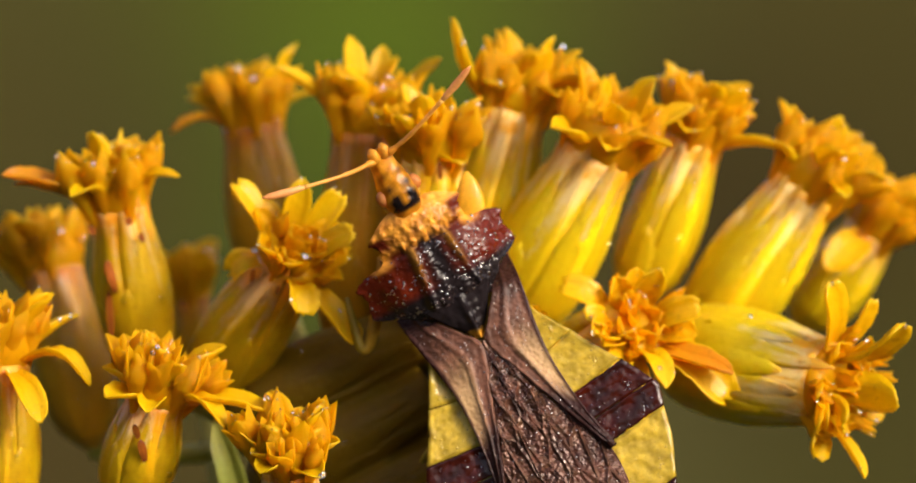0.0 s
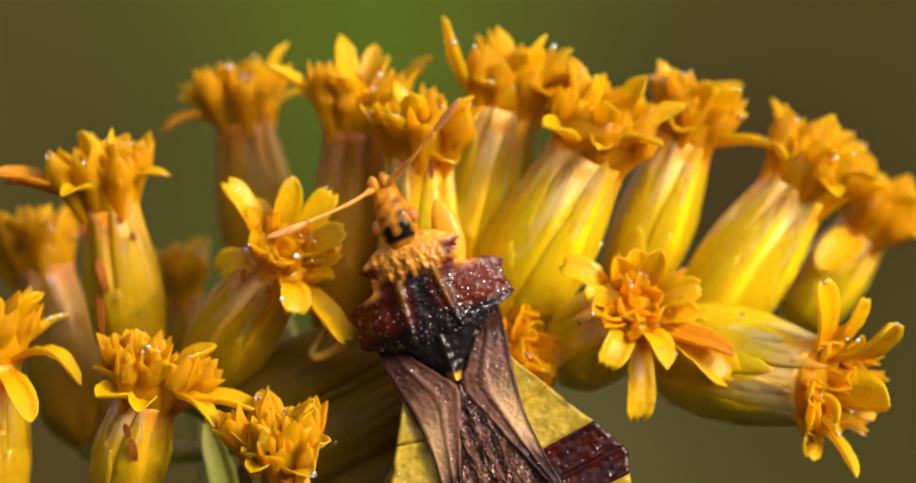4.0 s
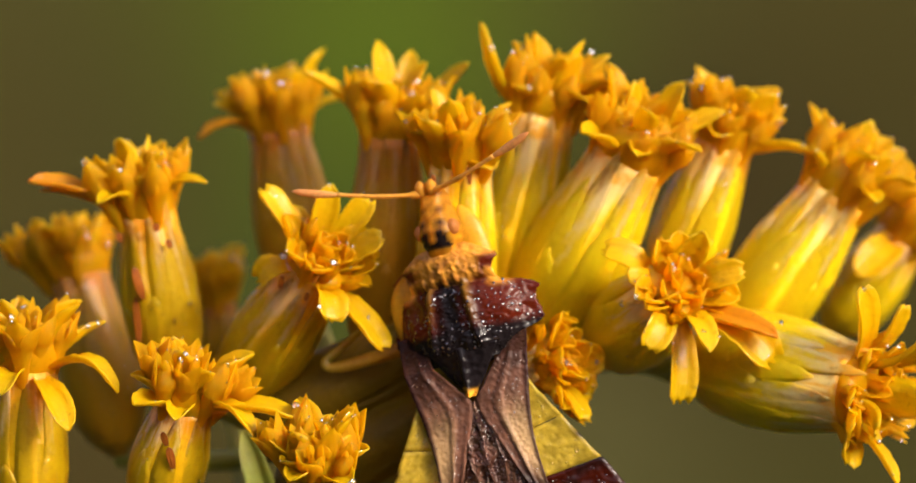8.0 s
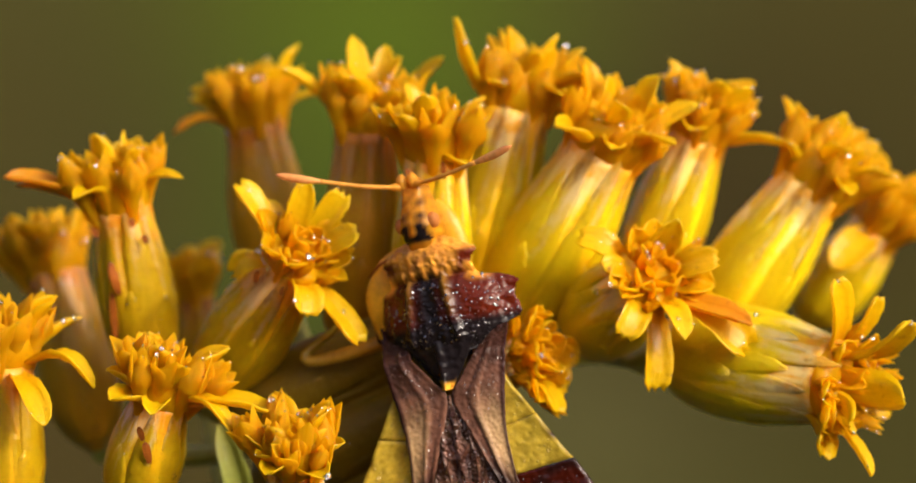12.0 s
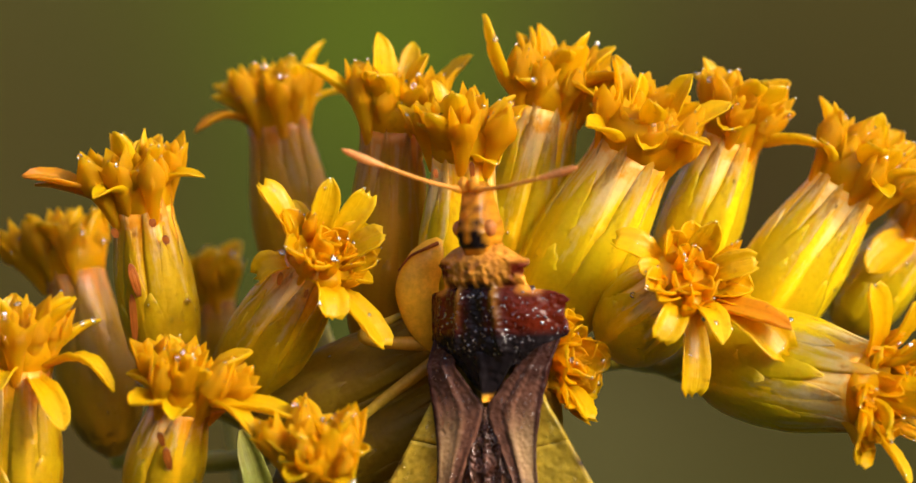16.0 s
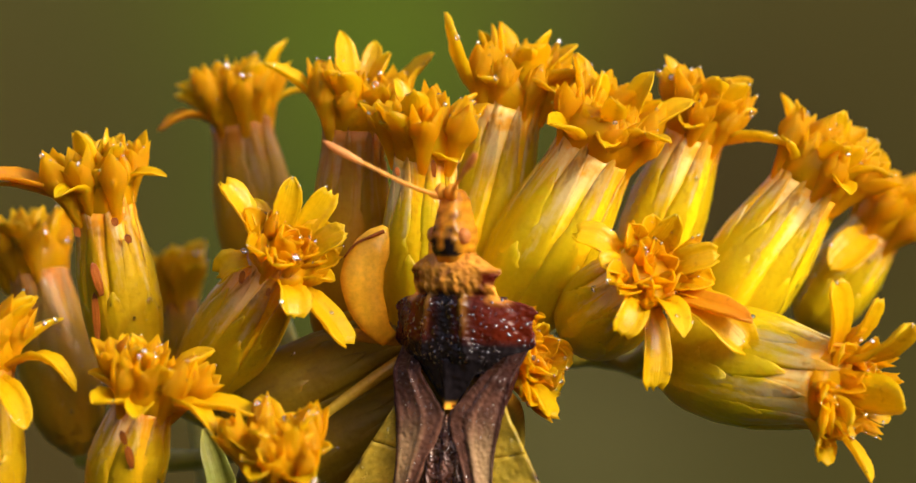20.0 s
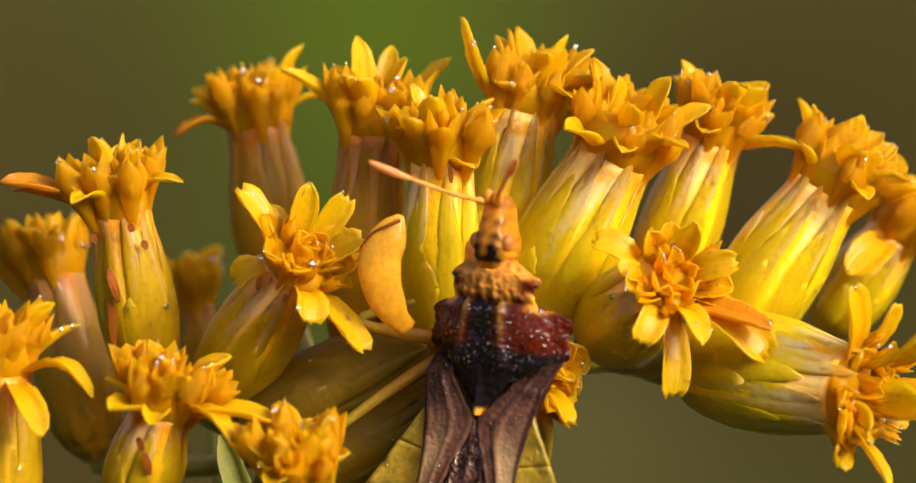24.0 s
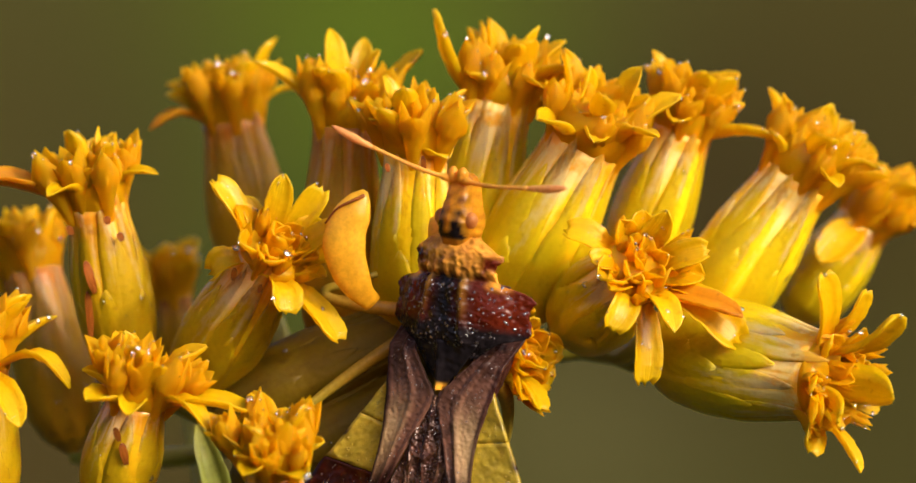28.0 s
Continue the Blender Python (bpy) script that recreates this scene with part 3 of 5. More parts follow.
def flower_head(base, disc, width, rays=(), florets=9, floret_len=92, seed=1, label="", open_=0.5, bracts=(6, 7, 9), shadowed=False, shaded=False, warm=False):
    """One flower head: involucre from base to disc, overlapping bracts, disc florets and ray florets (tip places, width, bow)."""
    g = np.random.default_rng(seed)
    b, d = in_plant(base), in_plant(disc)
    m_body, m_bract = (M_SHADOWED, M_SHADOWED) if shadowed else (M_SHADED_BODY, M_SHADED_BRACT) if shaded else (M_WARM_BODY, M_WARM_BRACT) if warm else (M_BODY, M_BRACT)
    axis = (d - b)
    length = axis.length * 0.75
    R = width * 0.5 * U
    m0 = Matrix.Translation(b) @ axis.to_track_quat("Z", "Y").to_matrix().to_4x4()
    inv = m0.inverted()
    rad = lambda t: float(np.interp(t, PROFILE_T, PROFILE_R)) * R * 0.93
    n, k = 22, 28
    V, F, UV = [], [], []
    for i in range(n):
        t = i / (n - 1)
        for j in range(k):
            w = 2 * math.pi * j / k
            r = rad(t) * (1 + 0.018 * math.sin(5 * w + seed) + 0.012 * math.sin(9 * w + 3 * t))
            V.append((r * math.cos(w), r * math.sin(w), t * length))
            UV.append((j / k, t))
    for i in range(n - 1):
        for j in range(k):
            F.append((i * k + j, i * k + (j + 1) % k, i * k + k + (j + 1) % k, i * k + k + j))
    F.append(tuple(reversed(range(k))))
    F.append(tuple(range((n - 1) * k, n * k)))
    head = part("flower_head", mesh_of("flower_head", V, F, UV), m_body, plant, label, m0)
    rows = (((0.02, 0.60), bracts[0]), ((0.05, 0.86), bracts[1]), ((0.10, 1.10), bracts[2]))
    for row, ((t0, t1), cnt) in enumerate(rows):
        for i in range(cnt):
            az = 2 * math.pi * (i + 0.37 * row + g.uniform(-0.12, 0.12)) / cnt
            part("bract", bract_mesh(rad, length, az, t0, t1 + g.uniform(-0.12, 0.04), 0.62 * math.pi / cnt * 1.45, R * (0.019 - 0.003 * row), seed * 50 + row * 10 + i), m_bract, head)
    fl = floret_len * (1.45 if open_ < 0.55 else 1.22) * U
    florets = florets + 4 if florets else 0
    wet = []
    turn = m0.to_3x3().inverted()
    lit = (turn @ (SUN_DIR.normalized() + Vector((0, -1, 0)))).normalized()

    def dampen(me, mm, count):
        """Water gathers as flat drops on faces that lie open; keep those that lie towards the light."""
        rot = mm.to_3x3().inverted().transposed()
        for _ in range(40):
            v = me.vertices[int(g.integers(len(me.vertices)))]
            nrm = (rot @ v.normal).normalized()
            if nrm.dot(lit) > 0.88:
                wet.append((mm @ v.co, nrm))
                count -= 1
                if not count:
                    break
    if florets:
        part("disc", disc_mesh(rad(1.0), length, fl, seed, open_ > 0.55), M_FLORET, head)
    for i in range(florets):
        rr = rad(1.0) * 0.98 * math.sqrt((i + 0.4) / florets)
        a = i * 2.39996 + seed
        lean = (open_ * 0.66 if open_ < 0.55 else open_ * 0.8) * (rr / rad(1.0)) ** 1.4 + g.uniform(-0.12, 0.12)
        h = fl * g.uniform(0.85, 1.15)
        mm = Matrix.Translation((rr * math.cos(a), rr * math.sin(a), length - (0.18 if open_ < 0.55 else 0.24) * fl)) @ Matrix.Rotation(a, 4, "Z") @ Matrix.Rotation(lean, 4, "Y") @ Matrix.Rotation(g.uniform(0, 6), 4, "Z") @ Matrix.Diagonal((h * (0.74 if open_ < 0.55 else 0.56), h * (0.74 if open_ < 0.55 else 0.56), h, 1))
        me = FLORETS[int(g.integers(2, 10))]
        part("disc_floret", me, M_FLORET, head, "", mm)
        dampen(me, mm, 5)
    for child in list(head.children):
        if child.name.startswith("bract"):
            dampen(child.data, Matrix.Identity(4), 3)
    for i, (u, v, dd, wd, curl) in enumerate(rays):
        tip = inv @ in_plant(site(u, v, dd))
        flat = Vector((tip.x, tip.y, 0))
        flat = flat.normalized() if flat.length > 1e-7 else Vector((1, 0, 0))
        root = flat * rad(1.0) * 0.72 + Vector((0, 0, length * 0.97))
        up = Vector((0, 0, 1)) * 0.9 - flat * 0.35
        me = ray_mesh(root, tip, up, wd * (1.36 if open_ > 0.55 else 1.5) * U, curl, seed * 31 + i, 0.22, open_ > 0.55 and i % 3 != 2)
        part("ray_floret", me, M_AGED if (u, v) in AGED else M_RAY, head, "browned translucent ray" if (u, v) in AGED else "")
        dampen(me, Matrix.Identity(4), 3)
    for i in range((7 if open_ < 0.55 else 8) if florets else 0):
        a = i * 2.39996 * 1.7 + g.uniform(-0.3, 0.3)
        way = Vector((math.cos(a), math.sin(a), 0))
        tilt, ln = g.uniform(0.1, 0.75) + (0.35 if open_ > 0.55 else 0), fl * g.uniform(0.62, 0.95)
        root = way * rad(1.0) * g.uniform(0.55, 0.95) + Vector((0, 0, length + 0.05 * fl))
        me = ray_mesh(root, root + way * ln * math.sin(tilt) + Vector((0, 0, ln * math.cos(tilt))), Vector((0, 0, 0.5)) - way * 0.8, g.uniform(40, 58) * U, g.uniform(-0.02, 0.12), seed * 77 + i, 0.3)
        part("ray_floret", me, M_TEPAL, head)
        dampen(me, Matrix.Identity(4), 4)
    for i in range(8 if florets and open_ > 0.55 else 0):
        a, q = i * 2.39996 + seed, 0.75 * math.sqrt((i + 0.5) / 8)
        way = Vector((math.cos(a), math.sin(a), 0))
        tilt, ln = g.uniform(-0.1, 0.5), fl * g.uniform(0.45, 0.7)
        root = way * rad(1.0) * q + Vector((0, 0, length + 0.16 * fl))
        me = ray_mesh(root, root + way * ln * math.sin(tilt) + Vector((0, 0, ln * math.cos(tilt))), Vector((0, 0, 0.4)) + way * g.uniform(-0.9, 0.9), g.uniform(30, 44) * U, g.uniform(0.0, 0.2), seed * 91 + i, 0.4)
        part("disc_lobe", me, M_FLORET, head)
        dampen(me, Matrix.Identity(4), 4)
    V, F = [], []
    for p, nrm in wet:
        size = (1.7 + 4.5 * g.random() ** 3) * U
        rot = np.array(nrm.to_track_quat("Z", "Y").to_matrix())
        F += [tuple(len(V) + k for k in f) for f in DROP_F]
        V += list((DROP_V * (size, size, size * 0.21)) @ rot.T + np.array(p))
    tagged(part("dew", mesh_of("dew", V, F, np.full((len(V), 2), 0.5)), M_DEW, head, "tiny glinting drops of dew"), kind="stuff")
    return head


def pedicel(base, to, r=14):
    b, t = site(*base), site(*to)
    mid = (b + t) / 2 + Vector((0, 0, -20 * U))
    stem_part("pedicel", [t, mid, b], r * U, r * 1.5 * U, 10, "", M_STEM, 8)


tall_head = flower_head(site(300, 655, 1.6), site(232, 262, 0.4), 146, (
    (48, 312, -0.2, 34, 0.10), (70, 326, 0.4, 30, 0.08), (357, 316, 0.0, 26, 0.34), (168, 352, -1.0, 26, 0.25), (203, 236, -0.3, 30, 0.05), (255, 232, 0.4, 30, 0.05),
    (292, 268, 0.6, 26, 0.1), (330, 300, 1.2, 26, 0.2)), 8, 92, 3, "tall flower head with a rusty scar", warm=True)
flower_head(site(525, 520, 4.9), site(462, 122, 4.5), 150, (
    (556, 84, 4.3, 36, 0.1), (340, 240, 4.1, 30, 0.25), (366, 178, 4.7, 30, 0.1), (600, 170, 4.9, 24, 0.2), (505, 110, 4.5, 30, 0.1)), 9, 92, 11, shaded=True)
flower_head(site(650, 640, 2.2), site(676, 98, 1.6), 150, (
    (645, 70, 2.0, 36, 0.05), (518, 126, 1.6, 34, 0.12), (803, 108, 2.0, 34, 0.05), (600, 158, 1.0, 30, 0.2), (690, 190, 0.8, 30, 0.2), (706, 86, 2.6, 26, 0.05)), 9, 92, 17, shaded=True)
centre_head = flower_head(site(775, 620, 1.0), site(792, 165, -0.3), 150, (
    (845, 292, -0.8, 34, 0.22), (875, 190, -0.2, 30, 0.2), (712, 225, -0.9, 32, 0.15), (770, 250, -1.2, 30, 0.2), (735, 150, 0.2, 28, 0.1), (860, 235, -0.8, 30, 0.2)), 8, 92, 23)
flower_head(site(848, 560, 2.4), site(956, 72, 1.6), 162, (
    (826, 38, 1.0, 40, -0.10), (1045, 95, 1.6, 30, 0.1), (1060, 146, 0.8, 30, 0.2), (900, 60, 1.8, 32, 0.05), (1000, 70, 1.2, 28, 0.05), (880, 150, 0.6, 28, 0.2), (1010, 180, 0.4, 26, 0.3)), 8, 92, 29)
flower_head(site(906, 592, 1.8), site(1136, 160, 0.2), 198, (
    (995, 228, -0.8, 40, 0.16), (1000, 190, 0.2, 34, 0.1), (1086, 138, 0.6, 36, 0.05), (1172, 140, 0.4, 34, 0.05), (1240, 190, 0.6, 34, 0.1), (1200, 262, -1.0, 30, 0.2), (1090, 270, -1.2, 28, 0.25)), 8, 92, 31)
flower_head(site(1135, 530, 2.8), site(1276, 150, 1.8), 150, (
    (1402, 268, 1.2, 40, 0.10), (1345, 205, 1.8, 32, 0.1), (1180, 160, 2.2, 30, 0.1), (1222, 235, 0.6, 30, 0.2), (1300, 150, 2.4, 28, 0.05)), 8, 88, 37)
flower_head(site(1246, 606, 2.6), site(1496, 235, 1.6), 182, (
    (1492, 206, 1.8, 34, 0.05), (1385, 248, 1.0, 32, 0.12), (1575, 318, 0.8, 34, 0.15), (1440, 232, 2.0, 32, 0.05), (1550, 260, 2.2, 30, 0.1), (1500, 350, 0.2, 30, 0.25)), 8, 92, 41)
flower_head(site(1420, 570, 4.6), site(1590, 350, 3.6), 140, (
    (1468, 474, 2.6, 42, 0.10), (1560, 330, 3.6, 34, 0.1), (1640, 420, 3.0, 30, 0.2)), 8, 88, 43)
mid_head = flower_head(site(1034, 600, 1.5), site(1192, 462, -1.7), 170, (
    (1032, 430, -1.2, 40, 0.20), (1075, 482, -1.8, 34, 0.2), (1204, 396, -1.4, 38, 0.06), (1276, 466, -1.4, 36, 0.18), (1322, 622, -1.4, 52, 0.16), (1330, 578, -2.0, 38, 0.04), (1163, 688, -1.4, 36, 0.10),
    (1108, 600, -2.0, 36, 0.25), (1215, 605, -2.2, 36, 0.2)), 9, 66, 47, "flower head pushed aside by the bug", 0.6)
flower_head(site(1175, 602, 1.6), site(1576, 692, -2.2), 216, (
    (1470, 494, -2.4, 42, 0.12), (1446, 792, -2.2, 40, 0.10), (1534, 830, -2.4, 34, 0.06), (1600, 560, -2.6, 44, 0.15), (1495, 745, -2.9, 34, 0.2), (1590, 700, -2.8, 48, 0.2), (1545, 520, -1.8, 30, 0.1)),
    9, 76, 53, "flower head lying nearly level", 0.7)
star_head = flower_head(site(395, 690, 1.8), site(594, 380, -1.6), 158, (
    (446, 326, -0.8, 38, 0.10), (443, 484, -0.8, 38, 0.28), (566, 314, -0.8, 34, 0.05), (630, 338, -0.6, 32, 0.05), (657, 412, -1.2, 40, 0.1), (636, 490, -1.0, 34, 0.1), (566, 552, -1.8, 40, 0.22),
    (652, 598, -1.5, 42, 0.06), (500, 350, -0.4, 28, 0.1)), 9, 66, 59, "star-shaped open flower head", 0.6, warm=True)
low_head = flower_head(site(262, 885, -1.2), site(334, 628, -2.4), 142, (
    (224, 642, -2.4, 32, 0.12), (230, 694, -3.2, 36, 0.12), (518, 722, -2.8, 40, 0.10), (434, 752, -3.2, 30, 0.3), (330, 606, -2.0, 32, 0.05), (412, 650, -2.2, 28, 0.1), (300, 720, -3.6, 30, 0.2)), 8, 86, 61, warm=True)
flower_head(site(548, 990, -2.0), site(546, 752, -3.4), 132, (
    (446, 738, -3.4, 36, 0.12), (560, 724, -3.2, 34, 0.05), (632, 768, -3.6, 34, 0.1), (600, 830, -4.4, 34, 0.15), (496, 826, -4.4, 34, 0.2), (480, 790, -4.0, 28, 0.1)), 8, 86, 67, warm=True)
flower_head(site(46, 930, -1.0), site(44, 532, -1.6), 152, (
    (182, 552, -1.2, 34, 0.10), (202, 678, -2.4, 34, 0.30), (116, 738, -3.0, 32, 0.10), (-40, 600, -2.0, 34, 0.1), (40, 515, -1.2, 28, 0.05), (0, 680, -3.2, 30, 0.2)), 8, 92, 71, warm=True)
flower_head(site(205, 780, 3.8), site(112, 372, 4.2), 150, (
    (40, 450, 5.4, 30, 0.2), (170, 380, 5.6, 28, 0.1), (60, 390, 6.0, 28, 0.1), (190, 440, 5.4, 28, 0.2)), 8, 92, 73, shaded=True)
flower_head(site(820, 650, 0.6), site(982, 612, -1.0), 124, (
    (992, 718, -1.3, 40, 0.10), (985, 560, -1.0, 30, 0.05), (1005, 650, -1.4, 34, 0.1), (940, 565, -0.7, 26, 0.1), (950, 690, -1.3, 34, 0.1)), 8, 74, 79, "orange flower head half hidden behind the bug", 0.9)
# heads behind the bug, their shade painted in by the dark olive
flower_head(site(420, 745, 1.3), site(880, 528, 0.8), 170, (), 0, 70, 82, shadowed=True)
flower_head(site(470, 855, 1.2), site(900, 622, 0.7), 170, (), 0, 70, 83, shadowed=True)
flower_head(site(520, 965, 1.1), site(920, 735, 0.7), 160, (), 0, 70, 89, shadowed=True)
flower_head(site(395, 660, 7.4), site(366, 470, 7.0), 90, ((330, 500, 7, 24, 0.1), (400, 480, 7, 24, 0.1)), 8, 70, 97, shaded=True)

for _b in ((300, 655, 1.6), (525, 520, 4.9), (650, 640, 2.2), (395, 690, 1.8), (420, 745, 1.3), (470, 855, 1.2), (205, 780, 5.2)):
    pedicel(_b, (640 + (_b[0] - 500) * 0.3, 760, 3.1))
for _b in ((775, 620, 1.0), (848, 560, 2.4), (906, 592, 1.8), (820, 650, 0.6)):
    pedicel(_b, (850, 630, 3.1))
for _b in ((1135, 530, 2.8), (1246, 606, 2.6), (1420, 570, 4.6), (1175, 602, 1.6)):
    pedicel(_b, (1090, 615, 2.9))
for _b in ((262, 885, -1.2), (548, 990, -2.0), (46, 930, -1.0), (520, 965, 1.1), (395, 660, 7.4)):
    pedicel(_b, (480, 1250, 3.5), 12)


def small_leaf(root, tip, width, seed):
    """A narrow stem leaf with a bent midrib."""
    me = ray_mesh(in_plant(root), in_plant(tip), Vector((0.2, -1, 0.4)), width, 0.08, seed, 0.3)
    part("leaf", me, M_LEAF, plant, "narrow pale green leaf")


small_leaf(site(470, 960, 1.0), site(415, 735, 0.4), 0.0006, 5)


M_RUST = plant_material("wilted_rust", (0.34, 0.09, 0.01), (0.42, 0.12, 0.012), (0.30, 0.07, 0.01), 0.35, 0.0, 0.1, 8.0, 3e-5)


def wilt(head, u, v, d, long, wide, tilt, seed):
    """A small wilted rust-brown scale lying on the involucre."""
    inv = head.matrix_basis.inverted()
    p = inv @ in_plant(site(u, v, d))
    to_eye = (inv.to_3x3() @ Vector((0, -1, 0)))
    to_eye = Vector((to_eye.x, to_eye.y, 0)).normalized()
    reach = max((Vector(c[:]).xy.length for c in head.bound_box), default=0.0) / 1.414
    lat = Vector((p.x, p.y, 0)) - to_eye * p.xy.dot(to_eye.xy)
    q = lat + to_eye * math.sqrt(max(reach ** 2 - lat.length ** 2, 1e-9)) * 1.06 + Vector((0, 0, p.z))
    way = Vector((0, 0, 1)) + to_eye.cross(Vector((0, 0, 1))) * tilt
    way.normalize()
    a, e = q - way * long * 0.5 * U, q + way * long * 0.5 * U
    part("wilted_scale", ray_mesh(a, e, to_eye, wide * U, 0.02, seed, 0.0), M_RUST, head, "rust-brown wilted scale")


wilt(tall_head, 238, 470, 1.0, 60, 16, 0.1, 3)
wilt(tall_head, 236, 535, 1.2, 84, 13, -0.1, 4)
wilt(tall_head, 205, 392, 0.9, 18, 12, 0.2, 5)
wilt(tall_head, 290, 402, 0.9, 16, 12, 0.2, 6)
wilt(tall_head, 268, 372, 0.8, 14, 12, 0.0, 7)
wilt(centre_head, 803, 300, -0.8, 30, 9, 0.1, 10)
wilt(centre_head, 742, 305, -0.6, 16, 8, 0.2, 11)
wilt(star_head, 505, 448, -0.6, 26, 10, 0.3, 12)
wilt(star_head, 545, 478, -0.9, 18, 8, 0.2, 13)
wilt(low_head, 300, 765, -2.0, 40, 14, 0.5, 8)
wilt(low_head, 288, 735, -2.2, 26, 12, 0.6, 9)

# ---- ambush bug ----
BUG_ROWS = [
    (0.0, 813.1, 473.4, 29.6, 7.7, -6.8),
    (0.5, 810.8, 473.4, 29.2, 7.3, -6.5),
    (1.0, 807.9, 480.0, 29.6, 5.4, -6.1),
    (1.5, 810.9, 474.1, 29.4, 5.9, -5.4),
    (2.0, 804.6, 478.7, 30.7, 4.8, -4.7),
    (2.5, 801.7, 486.4, 30.5, 3.4, -4.3),
    (4.5, 794.9, 548.6, 18.5, -4.6, 13.1),
    (5.0, 792.4, 549.7, 17.2, -3.7, 19.4),
    (5.5, 801.7, 547.9, 13.5, -3.7, 23.2),
    (6.0, 801.5, 559.4, 11.0, -4.6, 24.8),
    (6.5, 792.0, 557.7, 8.0, -4.9, 24.3),
    (7.0, 785.5, 556.5, 8.5, -5.0, 24.5),
    (7.5, 776.3, 550.2, 10.2, -5.3, 24.5),
    (8.0, 771.3, 548.1, 10.9, -5.5, 24.7),
    (8.5, 777.4, 546.7, 9.6, -5.9, 25.0),
    (9.0, 778.8, 548.4, 9.2, -5.9, 25.2),
    (9.5, 778.6, 549.8, 9.0, -6.6, 25.4),
    (10.0, 777.6, 550.3, 8.5, -6.2, 25.6),
    (10.5, 773.9, 547.8, 8.7, -6.7, 25.6),
    (11.0, 776.2, 547.0, 8.4, -6.3, 25.6),
    (11.5, 777.4, 547.1, 8.6, -6.0, 26.0),
    (12.0, 776.8, 547.4, 9.3, -5.7, 26.2),
    (12.5, 777.3, 548.6, 9.2, -6.2, 26.4),
    (14.5, 780.6, 554.3, 8.4, -4.3, 27.7),
    (15.0, 785.2, 551.9, 7.2, -0.7, 29.1),
    (15.5, 797.2, 557.2, 4.5, 0.0, 31.4),
    (16.0, 806.3, 557.0, 2.5, 1.1, 33.5),
    (16.5, 811.9, 556.2, 0.4, 1.8, 33.6),
    (17.0, 816.1, 556.3, 0.2, 1.4, 33.5),
    (17.5, 810.9, 556.1, 1.5, 2.0, 33.6),
    (18.0, 810.5, 555.4, 1.5, 1.9, 33.7),
    (18.5, 810.2, 558.7, 1.0, 2.3, 33.7),
    (19.0, 809.2, 560.9, 0.6, 1.9, 33.9),
    (19.5, 812.5, 569.7, -1.1, 1.6, 34.0),
    (20.0, 816.3, 571.9, -1.6, 1.6, 34.1),
    (20.5, 820.8, 575.4, -2.4, 1.9, 34.2),
    (21.0, 814.8, 581.0, -3.0, 1.9, 34.2),
    (21.5, 817.5, 579.8, -3.3, 2.1, 34.2),
    (23.5, 843.1, 573.3, -6.3, 2.0, 34.6),
    (24.0, 847.0, 571.2, -6.2, 2.0, 34.6),
    (24.5, 849.6, 571.2, -6.4, 2.1, 34.8),
    (25.0, 847.7, 564.5, -6.2, 2.6, 34.7),
    (25.5, 846.2, 561.4, -6.2, 2.7, 34.8),
    (26.0, 845.4, 558.7, -6.1, 2.8, 34.9),
    (26.5, 843.6, 558.3, -5.5, 3.1, 34.9),
    (27.0, 841.7, 558.2, -5.6, 3.0, 35.0),
    (27.5, 841.8, 554.4, -6.1, 3.3, 35.0),
    (28.0, 828.4, 549.0, -7.8, 2.6, 35.1),
]
FEELER_LEFT = [
    (0.0, -0.911, -0.317, 0.265),
    (1.0, -0.870, -0.311, 0.383),
    (2.0, -0.875, -0.357, 0.328),
    (2.5, -0.886, -0.358, 0.294),
    (4.5, -0.832, -0.547, -0.096),
    (5.0, -0.837, -0.539, -0.094),
    (5.5, -0.757, -0.652, -0.026),
    (6.0, -0.729, -0.680, 0.083),
    (6.5, -0.781, -0.591, 0.200),
    (7.0, -0.759, -0.598, 0.258),
    (7.5, -0.772, -0.536, 0.341),
    (8.0, -0.849, -0.468, 0.246),
    (9.0, -0.843, -0.477, 0.249),
    (10.0, -0.855, -0.483, 0.192),
    (11.0, -0.844, -0.485, 0.230),
    (12.0, -0.731, -0.625, 0.275),
    (14.5, -0.506, -0.738, 0.447),
    (15.5, -0.550, -0.763, 0.341),
    (16.0, -0.593, -0.705, 0.389),
    (17.0, -0.703, -0.557, 0.442),
    (18.0, -0.590, -0.656, 0.471),
    (19.0, -0.338, -0.818, 0.465),
    (20.0, -0.603, -0.666, 0.439),
    (20.5, -0.582, -0.773, 0.255),
    (21.0, -0.580, -0.812, 0.073),
    (21.5, -0.460, -0.871, 0.175),
    (23.5, -0.533, -0.821, 0.205),
    (24.5, -0.570, -0.750, 0.336),
    (25.0, -0.763, -0.568, 0.309),
    (26.0, -0.721, -0.612, 0.325),
    (27.0, -0.752, -0.562, 0.343),
    (28.0, -0.732, -0.597, 0.328),
]
